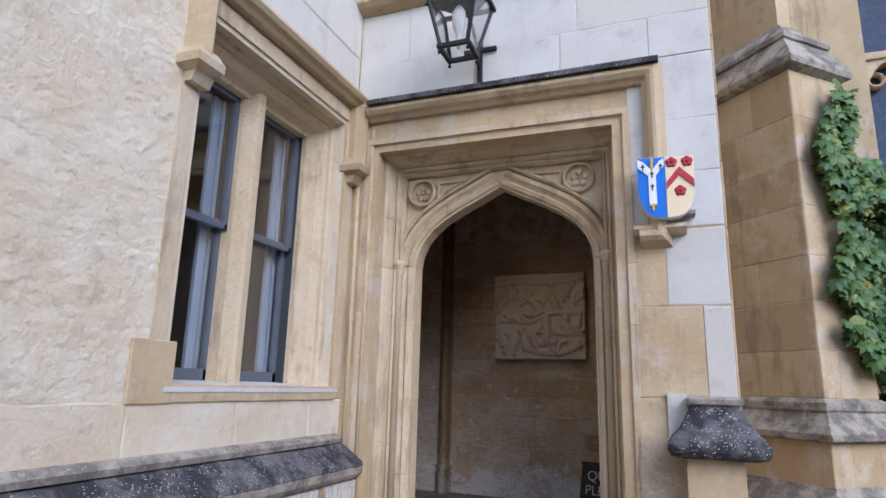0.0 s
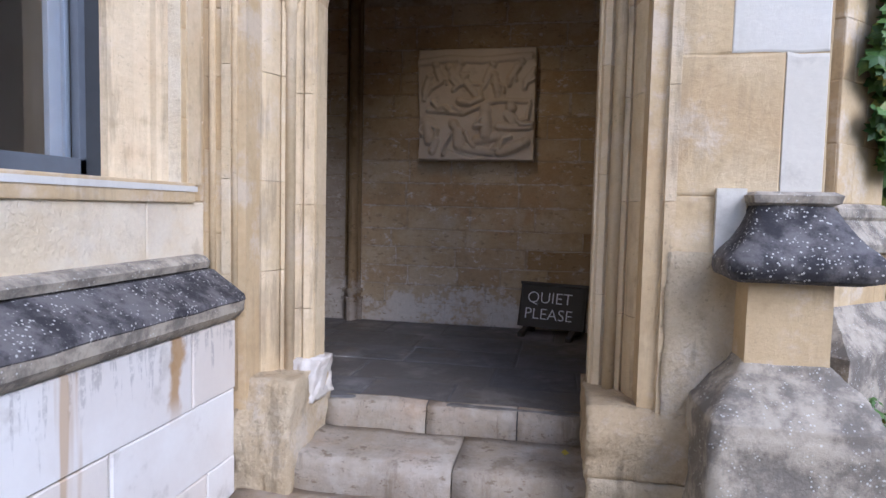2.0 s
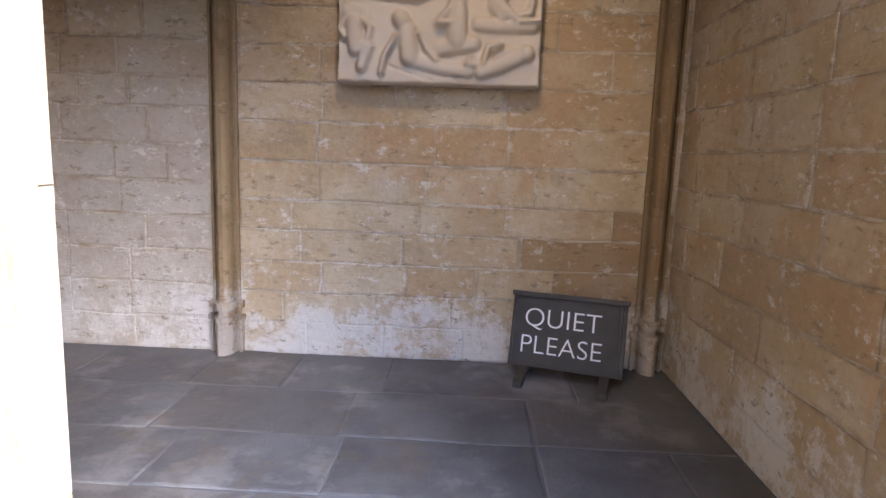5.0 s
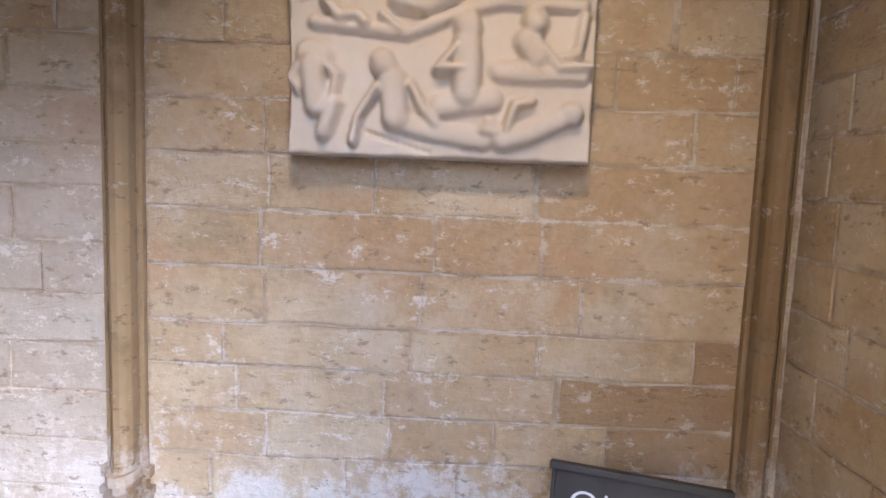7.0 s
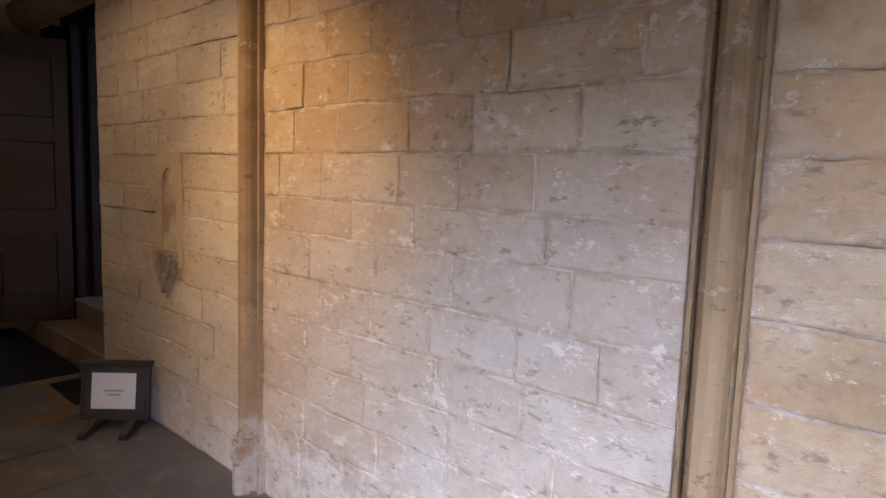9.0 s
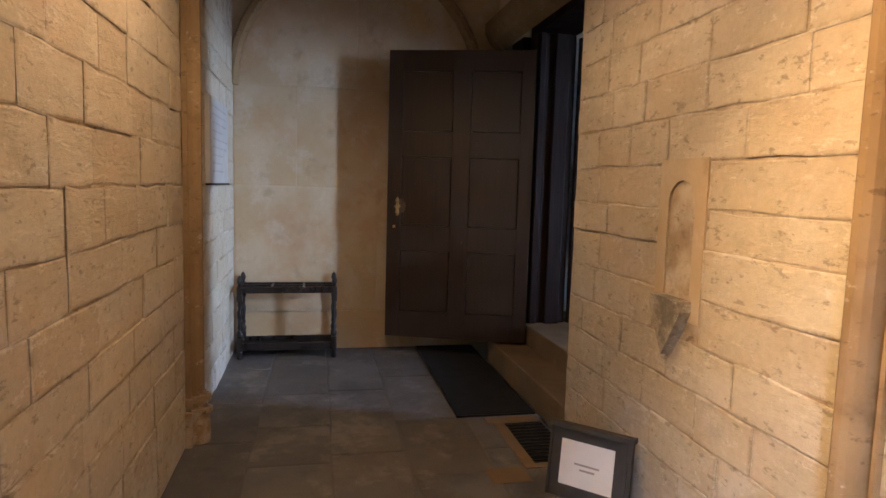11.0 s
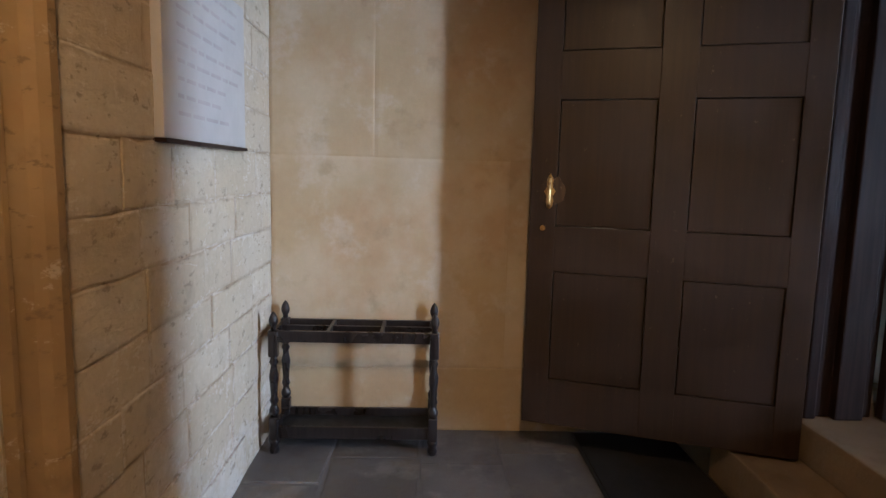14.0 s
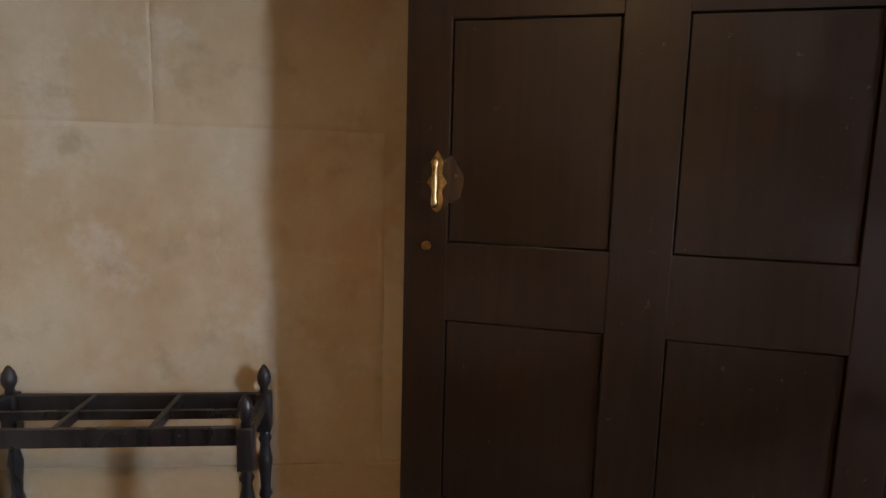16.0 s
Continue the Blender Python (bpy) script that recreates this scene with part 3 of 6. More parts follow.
# square moulded frame of the doorway
prof = [(0, 4.90), (0, 4.835), (0.012, 4.815), (0.024, 4.808), (0.034, 4.82), (0.037, 4.79), (0.046, 4.755), (0.06, 4.73), (0.074, 4.72), (0.076, 4.69), (0.085, 4.67), (0.097, 4.673), (0.1, 4.65), (0.104, 4.615), (0.115, 4.592), (0.135, 4.583), (0.135, 4.564), (0.175, 4.564), (0.175, 4.90)]
order = [(0.0, 5.0), (0.0, 4.90), (0.02, 4.862), (0.045, 4.85), (0.058, 4.866), (0.072, 4.858), (0.09, 4.836), (0.112, 4.832), (0.122, 4.85), (0.122, 5.0)]


def in_stones(name, path, profile, label):
    """A moulding cut into separate stones: path is a list of runs with a thin joint between them."""
    for run in path:
        bm = bmesh.new()
        sweep(bm, run, profile)
        part(name, bm, MOULD_STONE, wall_front, label)


JOINT_Z = [0.62, 0.98, 1.44, 1.86, 2.22]
up = [[(-0.02, a + 0.0015), (-0.02, b - 0.0015)] for a, b in zip(JOINT_Z, JOINT_Z[1:] + [2.58])]
down = [[(-1.475, b - 0.0015), (-1.475, a + 0.0015)] for a, b in zip([0.62, 1.1, 1.5, 1.97, 2.3], [1.1, 1.5, 1.97, 2.3, 2.66])]
head = [[(-0.02, 2.5815), (-0.02, 3.02), (-0.62, 3.02)], [(-0.623, 3.02), (-1.475, 3.02), (-1.475, 2.6615)]]
in_stones("door_frame_moulding", up + head + down, prof, "rolled and hollowed square stone frame")
# arch order: inner rolls round the pointed opening
apex = len(ARCH) // 2
inner_order = [(o - 0.001, d) for o, d in order]
rise = [[(AX1, a + 0.0015), (AX1, b - 0.0015)] for a, b in zip([0.5, 1.05, 1.55, 2.0], [1.05, 1.55, 2.0, ASP])]
fall = [[(AX0, b - 0.0015), (AX0, a + 0.0015)] for a, b in zip([0.5, 0.92, 1.4, 1.9], [0.92, 1.4, 1.9, ASP])]
in_stones("arch_moulding", rise + [ARCH[1:apex + 1], ARCH[apex:-1]] + fall, inner_order, "tan moulded four-centred arch")
# panel border in the spandrels
bm = bmesh.new()
sweep(bm, [(-0.05, 2.36), (-0.05, 2.985), (-1.445, 2.985), (-1.445, 2.36)], [(0, 4.89), (0, 4.85), (0.012, 4.825), (0.026, 4.825), (0.034, 4.85), (0.034, 4.89)])
part("spandrel_border", bm, MOULD_STONE, wall_front)
bm = bmesh.new()
sweep(bm, [(x, z) for x, z in ARCH if z > ASP + 0.05], [(0.135, 4.89), (0.135, 4.85), (0.147, 4.832), (0.160, 4.85), (0.160, 4.89)])
part("spandrel_rib", bm, MOULD_STONE, wall_front, "fine rib over the arch")
for s, cx in ((1, -0.197), (-1, -1.32)):
    bm = bmesh.new()
    inner = cx - s * 0.125
    sweep(bm, [(inner, 2.93), (inner - s * 0.18, 2.93), (inner - s * 0.05, 2.86), (inner, 2.82)], [(-0.007, 4.89), (-0.005, 4.858), (0.007, 4.858), (0.009, 4.89)], closed=True)
    part("dagger_panel", bm, MOULD_STONE, wall_front, "small pointed carved panel")
for cx, cz in ((-0.197, 2.872), (-1.32, 2.862)):
    bm = bmesh.new()
    ring = [(cx + 0.088 * math.cos(a), cz + 0.088 * math.sin(a)) for a in [2 * math.pi * k / 28 for k in range(28)]]
    sweep(bm, ring, [(0, 4.89), (0, 4.85), (0.008, 4.828), (0.018, 4.85), (0.018, 4.89)], closed=True)
    for k in range(5):
        a = 2 * math.pi * k / 5 + 0.3
        bmesh.ops.create_icosphere(bm, subdivisions=2, radius=0.024, matrix=Matrix.Translation((cx + 0.04 * math.cos(a), 4.872, cz + 0.04 * math.sin(a))) @ Matrix.Diagonal((1, 0.6, 1, 1)))
    bmesh.ops.create_icosphere(bm, subdivisions=2, radius=0.013, matrix=Matrix.Translation((cx, 4.865, cz)))
    part("roundel", bm, MOULD_STONE, wall_front, "carved flower roundel", smooth=True)
# nook shafts with caps and bases
for sx in (-1.468, -0.035):
    bm = bmesh.new()
    lathe(bm, [(0.024, 0.62), (0.024, 2.26), (0.034, 2.275), (0.026, 2.29), (0.045, 2.322), (0.048, 2.345), (0.03, 2.36)], sx, 4.835, 14)
    part("nook_shaft", bm, MOULD_STONE, wall_front, smooth=True)
# extra fillets on the outer left jamb
for fx, fr in ((-1.6, 0.014), (-1.645, 0.01), (-1.7, 0.016)):
    bm = bmesh.new()
    lathe(bm, [(fr, 0.6), (fr, 3.3)], fx, YF + 0.002, 10)
    part("jamb_fillet", bm, MOULD_STONE, wall_front, smooth=True)


def rough_block(name, x0, x1, y0, y1, z0, z1, material, parent, amount=0.012, slope=0.0, label=""):
    """A weathered block whose front leans back towards the top by slope."""
    bm = bmesh.new()
    box(bm, x0, x1, y0, y1, z0, z1)
    bmesh.ops.subdivide_edges(bm, edges=bm.edges[:], cuts=13, use_grid_fill=True)
    for v in bm.verts:
        k = max(0.0, (v.co.z - z0) / (z1 - z0) - 0.7) / 0.3
        if v.co.y < y1 - 0.02:
            v.co.y += slope * k * (y1 - v.co.y) / (y1 - y0)
        d = noise.noise(v.co * 6 + Vector((x0 * 9, 0, 0))) * amount + noise.noise(v.co * 21) * amount * 0.5 + noise.noise(v.co * 47) * amount * 0.3
        v.co.x += d * (1 if v.co.x > (x0 + x1) / 2 else -1)
        v.co.y -= d
        v.co.z += d * 0.6 * (v.co.z > z0 + 0.02)
    return part(name, bm, material, parent, label, smooth=True)


rough_block("jamb_plinth", -1.6, -1.345, 4.57, 5.03, 0.1, 0.645, TAN_ROUGH, wall_front, 0.022, 0.05)
rough_block("jamb_plinth_top", -1.46, -1.325, 4.78, 5.03, 0.5, 0.675, WHITE_ROUGH, wall_front, 0.034, 0.06, "broken whitish plinth top")
rough_block("jamb_plinth", -0.125, 0.27, 4.47, 5.03, 0.0, 0.42, TAN_ROUGH, wall_front, 0.015)
rough_block("jamb_plinth_top", -0.135, 0.3, 4.475, 5.03, 0.42, 0.66, TAN_ROUGH, wall_front, 0.018, 0.09, "worn sloping plinth top")
rough_block("worn_stone", 0.13, 0.42, 4.555, 4.72, 0.62, 1.26, TAN_ROUGH, wall_front, 0.014)

# label over the doorway
bm = bmesh.new()
lab = [(0.0, 4.60), (0.0, 4.55), (0.02, 4.53), (0.03, 4.50), (0.055, 4.478), (0.075, 4.476), (0.10, 4.50), (0.135, 4.60)]
sweep(bm, [(0.19, 2.41), (0.255, 2.41), (0.255, 3.345), (-1.62, 3.345)], [(o - 0.02, d) for o, d in lab])
part("label_moulding", bm, MOULD_STONE, wall_front, "projecting stone label with dropped end")
bm = bmesh.new()
prism(bm, [(4.452, 3.415), (4.452, 3.445), (4.475, 3.462), (4.59, 3.51), (4.59, 3.46), (4.49, 3.42)], "x", -1.6, 0.34)
part("label_top", bm, LICHEN, wall_front, "lichen-spotted weathering on the label")
bm = bmesh.new()
prism(bm, [(4.60, 2.37), (4.60, 2.44), (4.52, 2.43), (4.49, 2.40), (4.53, 2.375)], "x", 0.16, 0.44)
part("label_foot", bm, MOULD_STONE, wall_front)
bm = bmesh.new()
prism(bm, [(4.60, 4.2), (4.50, 4.23), (4.47, 4.26), (4.48, 4.29), (4.60, 4.34)], "x", XL, X1F + 0.05)
part("string_course", bm, BROWN_STONE, wall_front, "brown moulded string course")


# stub plinth at the corner of the porch
def squared(bm, rings, back):
    """A loft of rings (z, x0, x1, front)."""
    vs = [[bm.verts.new(p) for p in ((x0, f, z), (x1, f, z), (x1, back, z), (x0, back, z))] for z, x0, x1, f in rings]
    for a, b in zip(vs, vs[1:]):
        for k in range(4):
            bm.faces.new((a[k], a[(k + 1) % 4], b[(k + 1) % 4], b[k]))
    bm.faces.new(vs[0])
    bm.faces.new(vs[-1])


def weathered(bm, cuts=4, amount=0.006):
    bmesh.ops.subdivide_edges(bm, edges=bm.edges[:], cuts=cuts, use_grid_fill=True)
    for v in bm.verts:
        d = noise.noise(v.co * 9) * amount + noise.noise(v.co * 32) * amount * 0.6
        v.co += Vector((d, -d, d * 0.5))


stub = structure(root("corner_plinth", "weathered stone plinth with lichened cap at the porch corner", "plinth"))
bm = bmesh.new()
squared(bm, [(0.0, 0.19, 0.79, 4.17), (0.34, 0.2, 0.775, 4.18), (0.36, 0.212, 0.765, 4.19), (0.70, 0.222, 0.752, 4.2), (0.745, 0.23, 0.745, 4.21), (0.82, 0.295, 0.70, 4.30), (0.872, 0.35, 0.665, 4.385), (0.90, 0.365, 0.645, 4.40)], 4.85)
weathered(bm, 9, 0.011)
part("plinth_base", bm, LICHEN_GREY, stub, "crumbling grey base", smooth=True)
bm = bmesh.new()
squared(bm, [(0.89, 0.37, 0.632, 4.41), (1.2, 0.37, 0.632, 4.41)], 4.8)
weathered(bm, 3, 0.003)
part("plinth_block", bm, TAN_STONE, stub, "tan dressed block", smooth=False)
bm = bmesh.new()
squared(bm, [(1.175, 0.33, 0.69, 4.37), (1.19, 0.295, 0.735, 4.325), (1.215, 0.285, 0.748, 4.312), (1.245, 0.285, 0.748, 4.312), (1.275, 0.305, 0.73, 4.335), (1.31, 0.34, 0.70, 4.37), (1.36, 0.372, 0.668, 4.41), (1.405, 0.392, 0.645, 4.445), (1.43, 0.402, 0.632, 4.46)], 4.8)
weathered(bm, 3, 0.005)
part("plinth_cap", bm, LICHEN, stub, "dark lichened sloping cap", smooth=True)
bm = bmesh.new()
squared(bm, [(1.43, 0.40, 0.634, 4.46), (1.44, 0.385, 0.652, 4.445), (1.465, 0.38, 0.658, 4.44), (1.478, 0.40, 0.64, 4.47)], 4.8)
part("cap_fillet", bm, LICHEN_GREY, stub)
bm = bmesh.new()
box(bm, 0.29, 0.39, 4.556, 4.6, 1.2, 1.49)
part("patch_stone", bm, PALE_STONE, stub, "pale repair stone")

# ---- window wall ----
WY0, WY1, WZ0, WZ1 = 3.07, 4.43, 1.47, 3.28
bm = bmesh.new()
prism(bm, [(-3, 0), (4.6, 0), (4.6, 6.6), (-3, 6.6)], "x", XL - 0.55, XL - 0.5)
for y0, y1, z0, z1 in ((-3, WY0, 0, 6.6), (WY1, 4.6, 0, 6.6), (WY0, WY1, 0, WZ0), (WY0, WY1, WZ1, 6.6)):
    box(bm, XL - 0.42, XL - 0.006, y0, y1, z0, z1)
for f in [f for f in bm.faces if all(v.co.x < XL - 0.45 for v in f.verts)]:
    bm.faces.remove(f)
wall_window = wall("wall_window", bm, ROUGH_STONE, "rough cream rubble wall with a stone-framed sash window")


def left_choice(u, z, r):
    return TAN_STONE if u > 4.4 or (u > 2.85 and u < 3.1 and z > 1.65) else ROUGH_STONE


lay(wall_window, face_e(XL), -3, 4.58, [1.0, 1.4], (0.35, 0.7), ROUGH_STONE, 30, gap=0.0015, worn=0.5, proud=0.016, choose=left_choice)

def rubble(y0, y1, z0, z1, step):
    """A hammered rubble face with real relief and faint ragged beds."""
    ny, nz = round((y1 - y0) / step), round((z1 - z0) / step)
    verts, faces = [], []
    for j in range(nz + 1):
        for i in range(ny + 1):
            y, z = y0 + (y1 - y0) * i / ny, z0 + (z1 - z0) * j / nz
            p = Vector((0, y, z))
            q = Vector((0, y, z * 1.8))
            d = 0.005 * noise.noise(q * 4) + 0.003 * noise.noise(q * 11) + 0.004 * noise.noise(q * 24) + 0.004 * noise.noise(q * 47)
            bed = abs((z + 0.03 * noise.noise(p * 2.2)) % 0.31 - 0.155)
            d -= 0.010 * max(0, 1 - bed / 0.016) * max(0, 0.4 + noise.noise(p * 1.7))
            edge = min(1.0, min(i, ny - i, j, nz - j) / 2)
            verts.append((XL - 0.004 + d * edge, y, z))
    for j in range(nz):
        for i in range(ny):
            a = j * (ny + 1) + i
            faces.append((a, a + 1, a + ny + 2, a + ny + 1))
    me = bpy.data.meshes.new("rubble_face")
    me.from_pydata(verts, [], faces)
    me.materials.append(ROUGH_STONE)
    for p in me.polygons:
        p.use_smooth = True
    ob = new("rubble_face", me)
    ob.parent = wall_window
    ob["label"] = "rough hammered cream rubble"


rubble(0.2, 2.985, 1.4, 5.2, 0.0125)
lay(wall_window, face_e(XL), 2.985, WY0 - 0.04, coursed(1.66, 3.42, 0.44, 9, 0.08), (0.2, 0.4), TAN_STONE, 31, gap=0.002, worn=0.5, proud=0.016)
lay(wall_window, face_e(XL), 2.985, 4.58, coursed(3.42, 6.6, 0.42, 10, 0.1), (0.5, 0.95), PALE_STONE, 32, gap=0.002, worn=0.4, proud=0.016)
lay(wall_window, face_e(XL), 4.43, 4.58, coursed(1.4, 3.42, 0.34, 11, 0.08), (0.2, 0.4), TAN_STONE, 33, gap=0.002, worn=0.4, proud=0.016)
for name, y0, y1, z0, z1, mat in (("quoin", 2.86, 3.1, 1.39, 1.66, TAN_STONE), ("window_apron_stone", 3.1, 4.5, 1.395, 1.475, TAN_STONE)):
    bm = bmesh.new()
    box(bm, XL - 0.02, XL + 0.012, y0, y1, z0, z1, bevel=0.006)
    part(name, bm, mat, wall_window)
bm = bmesh.new()
prism(bm, [(XL - 0.42, 1.50), (XL - 0.1, 1.475), (XL + 0.016, 1.462), (XL + 0.016, 1.44), (XL - 0.42, 1.44)], "y", WY0 - 0.02, WY1 + 0.08)
part("window_sill", bm, PALE_STONE, wall_window, "pale sloping stone sill")


def swept_x(bm, path, profile):
    """sweep() in the plane of y and z; depth runs along x."""
    b2 = bmesh.new()
    sweep(b2, path, profile)
    b2.verts.index_update()
    vs = [bm.verts.new((v.co.y, v.co.x, v.co.z)) for v in b2.verts]
    for f in b2.faces:
        bm.faces.new([vs[v.index] for v in f.verts])
    b2.free()


bm = bmesh.new()
rev = [(0, XL - 0.30), (0.0, XL - 0.235), (0.02, XL - 0.225), (0.03, XL - 0.205), (0.05, XL - 0.16), (0.08, XL - 0.125), (0.092, XL - 0.12), (0.095, XL - 0.095), (0.11, XL - 0.085), (0.12, XL - 0.06), (0.13, XL - 0.03), (0.15, XL - 0.01), (0.15, XL + 0.008), (0.24, XL + 0.008), (0.24, XL - 0.3)]
swept_x(bm, [(4.31, 1.47), (4.31, 3.16), (3.19, 3.16), (3.19, 1.47)], rev)
part("window_frame", bm, MOULD_STONE, wall_window, "hollow-moulded stone window frame")
bm = bmesh.new()
prism(bm, [(XL - 0.33, 3.68), (XL - 0.26, 3.685), (XL - 0.19, 3.715), (XL - 0.175, 3.725), (XL - 0.175, 3.775), (XL - 0.19, 3.785), (XL - 0.26, 3.815), (XL - 0.33, 3.82)], "z", 1.46, 3.2)
part("mullion", bm, MOULD_STONE, wall_window, "chamfered stone mullion")
bm = bmesh.new()
hood = [(0.0, XL - 0.01), (0.0, XL + 0.05), (0.02, XL + 0.07), (0.035, XL + 0.1), (0.06, XL + 0.118), (0.085, XL + 0.11), (0.12, XL - 0.01)]
swept_x(bm, [(4.47, 2.99), (4.47, 3.42), (3.05, 3.42), (3.05, 2.98)], [(o, d) for o, d in hood])
part("hood_moulding", bm, BROWN_STONE, wall_window, "stone hood moulding over the window")
for hy in (3.0, 4.52):
    bm = bmesh.new()
    squared(bm, [(2.86, XL - 0.02, XL + 0.05, hy - 0.05), (2.91, XL - 0.02, XL + 0.075, hy - 0.055), (2.93, XL - 0.02, XL + 0.13, hy - 0.1), (2.97, XL - 0.02, XL + 0.135, hy - 0.105), (3.0, XL - 0.02, XL + 0.11, hy - 0.08), (3.03, XL - 0.02, XL + 0.09, hy - 0.06)], hy + 0.07)
    part("hood_stop", bm, BROWN_STONE, wall_window, "carved label stop")

# sash windows in the two lights
for k, (y0, y1) in enumerate(((3.18, 3.70), (3.80, 4.32))):
    win = structure(root("window_%d" % (k + 1), "blue-grey painted sash window in a stone light", "window"), "", "")
    gx = XL - 0.29
    for nm, a in (("upper_sash", (2.34, 3.17, gx)), ("lower_sash", (1.48, 2.40, gx - 0.04))):
        z0, z1, x = a
        bm = bmesh.new()
        for d in ((y0, y0 + 0.045, z0, z1), (y1 - 0.045, y1, z0, z1), (y0, y1, z0, z0 + (0.075 if nm == "lower_sash" else 0.035)), (y0, y1, z1 - 0.04, z1)):
            box(bm, x - 0.035, x, *d, bevel=0.004)
        sash = part(nm, bm, SASH, win)
        bm = bmesh.new()
        box(bm, x - 0.02, x - 0.016, y0 + 0.04, y1 - 0.04, z0 + 0.03, z1 - 0.03)
        pane = part("pane", bm, GLASS, sash)
        pane.visible_shadow = False
    bm = bmesh.new()
    for ya, yb in ((y0 - 0.015, y0 + 0.012), (y1 - 0.012, y1 + 0.015)):
        box(bm, gx - 0.085, gx + 0.022, ya, yb, 1.47, 3.19)
    part("sash_box", bm, SASH_DARK, win, "dark outer sash box")
    bm = bmesh.new()
    for j, (ya, yb) in enumerate(((y1 - 0.045, y1 - 0.02), (y1 - 0.08, y1 - 0.05), (y1 - 0.12, y1 - 0.088))):
        box(bm, gx - 0.125 - 0.012 * (j % 2), gx - 0.10 - 0.012 * (j % 2), ya, yb, 1.5, 3.15, bevel=0.003)
    part("shutter", bm, SHUTTER, win, "pale folded inner shutter")
# room box in a dark colour that stands in for the unlit interior
bm = bmesh.new()
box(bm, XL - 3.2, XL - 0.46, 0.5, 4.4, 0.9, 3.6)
room = structure(link("room_behind_window", bm, DARK_ROOM), "room box behind the sash window, its dimness put into a dark colour", "room")
for f in [p for p in room.data.polygons if p.center.x > XL - 0.5]:
    keep = f.index
bm = bmesh.new()
bm.from_mesh(room.data)
bm.faces.ensure_lookup_table()
bmesh.ops.delete(bm, geom=[bm.faces[keep]], context="FACES_ONLY")
bm.to_mesh(room.data)
bm.free()

# ledge and whitish plinth under the window
ledge = structure(root("plinth_ledge", "dark lichen-covered sloping ledge on the window wall", "ledge"))
YE = 4.565
bm = bmesh.new()
prism(bm, [(XL - 0.01, 1.185), (XL + 0.035, 1.175), (XL + 0.058, 1.155), (XL + 0.05, 1.128), (XL - 0.01, 1.12)], "y", -3, YE - 0.03)
part("ledge_roll", bm, LICHEN_GREY, ledge, "grey roll above the slope")
bm = bmesh.new()
prism(bm, [(XL - 0.01, 1.128), (XL + 0.055, 1.118), (-1.545, 1.02), (-1.538, 1.0), (-1.545, 0.99), (XL - 0.01, 0.99)], "y", -3, YE)
bmesh.ops.subdivide_edges(bm, edges=[e for e in bm.edges if abs(e.verts[0].co.y - e.verts[1].co.y) > 1], cuts=90)
for v in bm.verts:
    v.co.z += noise.noise(v.co * 7) * 0.006 + noise.noise(v.co * 30) * 0.003
    v.co.x += noise.noise(v.co * 9) * 0.006
part("ledge_slope", bm, LICHEN, ledge, "black weathered slope with white lichen dots")
bm = bmesh.new()
prism(bm, [(XL - 0.01, 0.995), (-1.541, 0.995), (-1.545, 0.955), (-1.565, 0.93), (-1.585, 0.915), (XL - 0.01, 0.9)], "y", -3, YE - 0.004)
part("ledge_drip", bm, LICHEN_GREY, ledge)
bm = bmesh.new()
box(bm, XL - 0.01, -1.602, -3, YE - 0.012, 0, 0.91)
plinth = wall("wall_plinth", bm, MORTAR, "whitish ashlar plinth below the dark ledge")
plinth_j = [-3.0, -2.3, -1.6, -0.9, -0.2, 0.5, 1.15, 1.8, 2.45, 3.35, 4.26, YE - 0.003]
turn = face_e(-1.586)
for (z0, z1), off in (((0.62, 0.912), 0.0), ((0.33, 0.62), -0.43), ((0.0, 0.33), 0.1)):
    ys = sorted([-3.0] + [min(YE - 0.003, y + off) for y in plinth_j[1:-1]] + [YE - 0.003])
    for a, b in zip(ys, ys[1:]):
        if b - a > 0.05:
            lay(plinth, turn, a, b, [z0, z1], (5, 6), WHITE_STONE, int(1000 + a * 10), gap=0.004, worn=0.25, proud=0.016)

# ---- heraldic shield ----
def shield_outline(s=1.0, n=9):
    w, pts = 0.152 * s, []
    for k in range(n):
        a = k / (n - 1)
        pts.append((w * math.cos(a * math.pi / 2) ** 0.62 if a < 1 else 0.0, (0.02 - 0.205 * math.sin(a * math.pi / 2)) * s))
    right = [(w, 0.175 * s)] + pts
    return right + [(-x, z) for x, z in reversed(right[:-1])]


shield = root("heraldic_shield", "painted carved shield, half blue and half cream, on the porch wall", "shield", pose(0.345, 4.45, 2.625, 0, 0, 4))
bm = bmesh.new()
prism(bm, shield_outline(), "y", -0.005, 0.045)
part("shield_body", bm, WHITE, shield)
bm = bmesh.new()
prism(bm, [(min(x, -0.001), z) for x, z in shield_outline(0.985) if x <= 0.0] + [(-0.001, 0.172)], "y", -0.010, -0.004)
part("blue_half", bm, BLUE, shield, "bright blue painted half")
bm = bmesh.new()
prism(bm, [(max(x, 0.001), z) for x, z in shield_outline(0.985) if x >= 0.0] + [(0.001, 0.172)], "y", -0.010, -0.004)
part("cream_half", bm, CREAM, shield, "cream painted half")
bm = bmesh.new()
prism(bm, [(-0.092, -0.10), (-0.052, -0.10), (-0.052, 0.065), (-0.006, 0.12), (-0.006, 0.165), (-0.03, 0.15), (-0.072, 0.095), (-0.12, 0.15), (-0.148, 0.165), (-0.148, 0.115), (-0.092, 0.065)], "y", -0.017, -0.009)
part("white_pall", bm, WHITE, shield, "white forked band")
bm = bmesh.new()
prism(bm, [(-0.092, -0.112), (-0.052, -0.112), (-0.052, -0.1), (-0.092, -0.1)], "y", -0.018, -0.009)
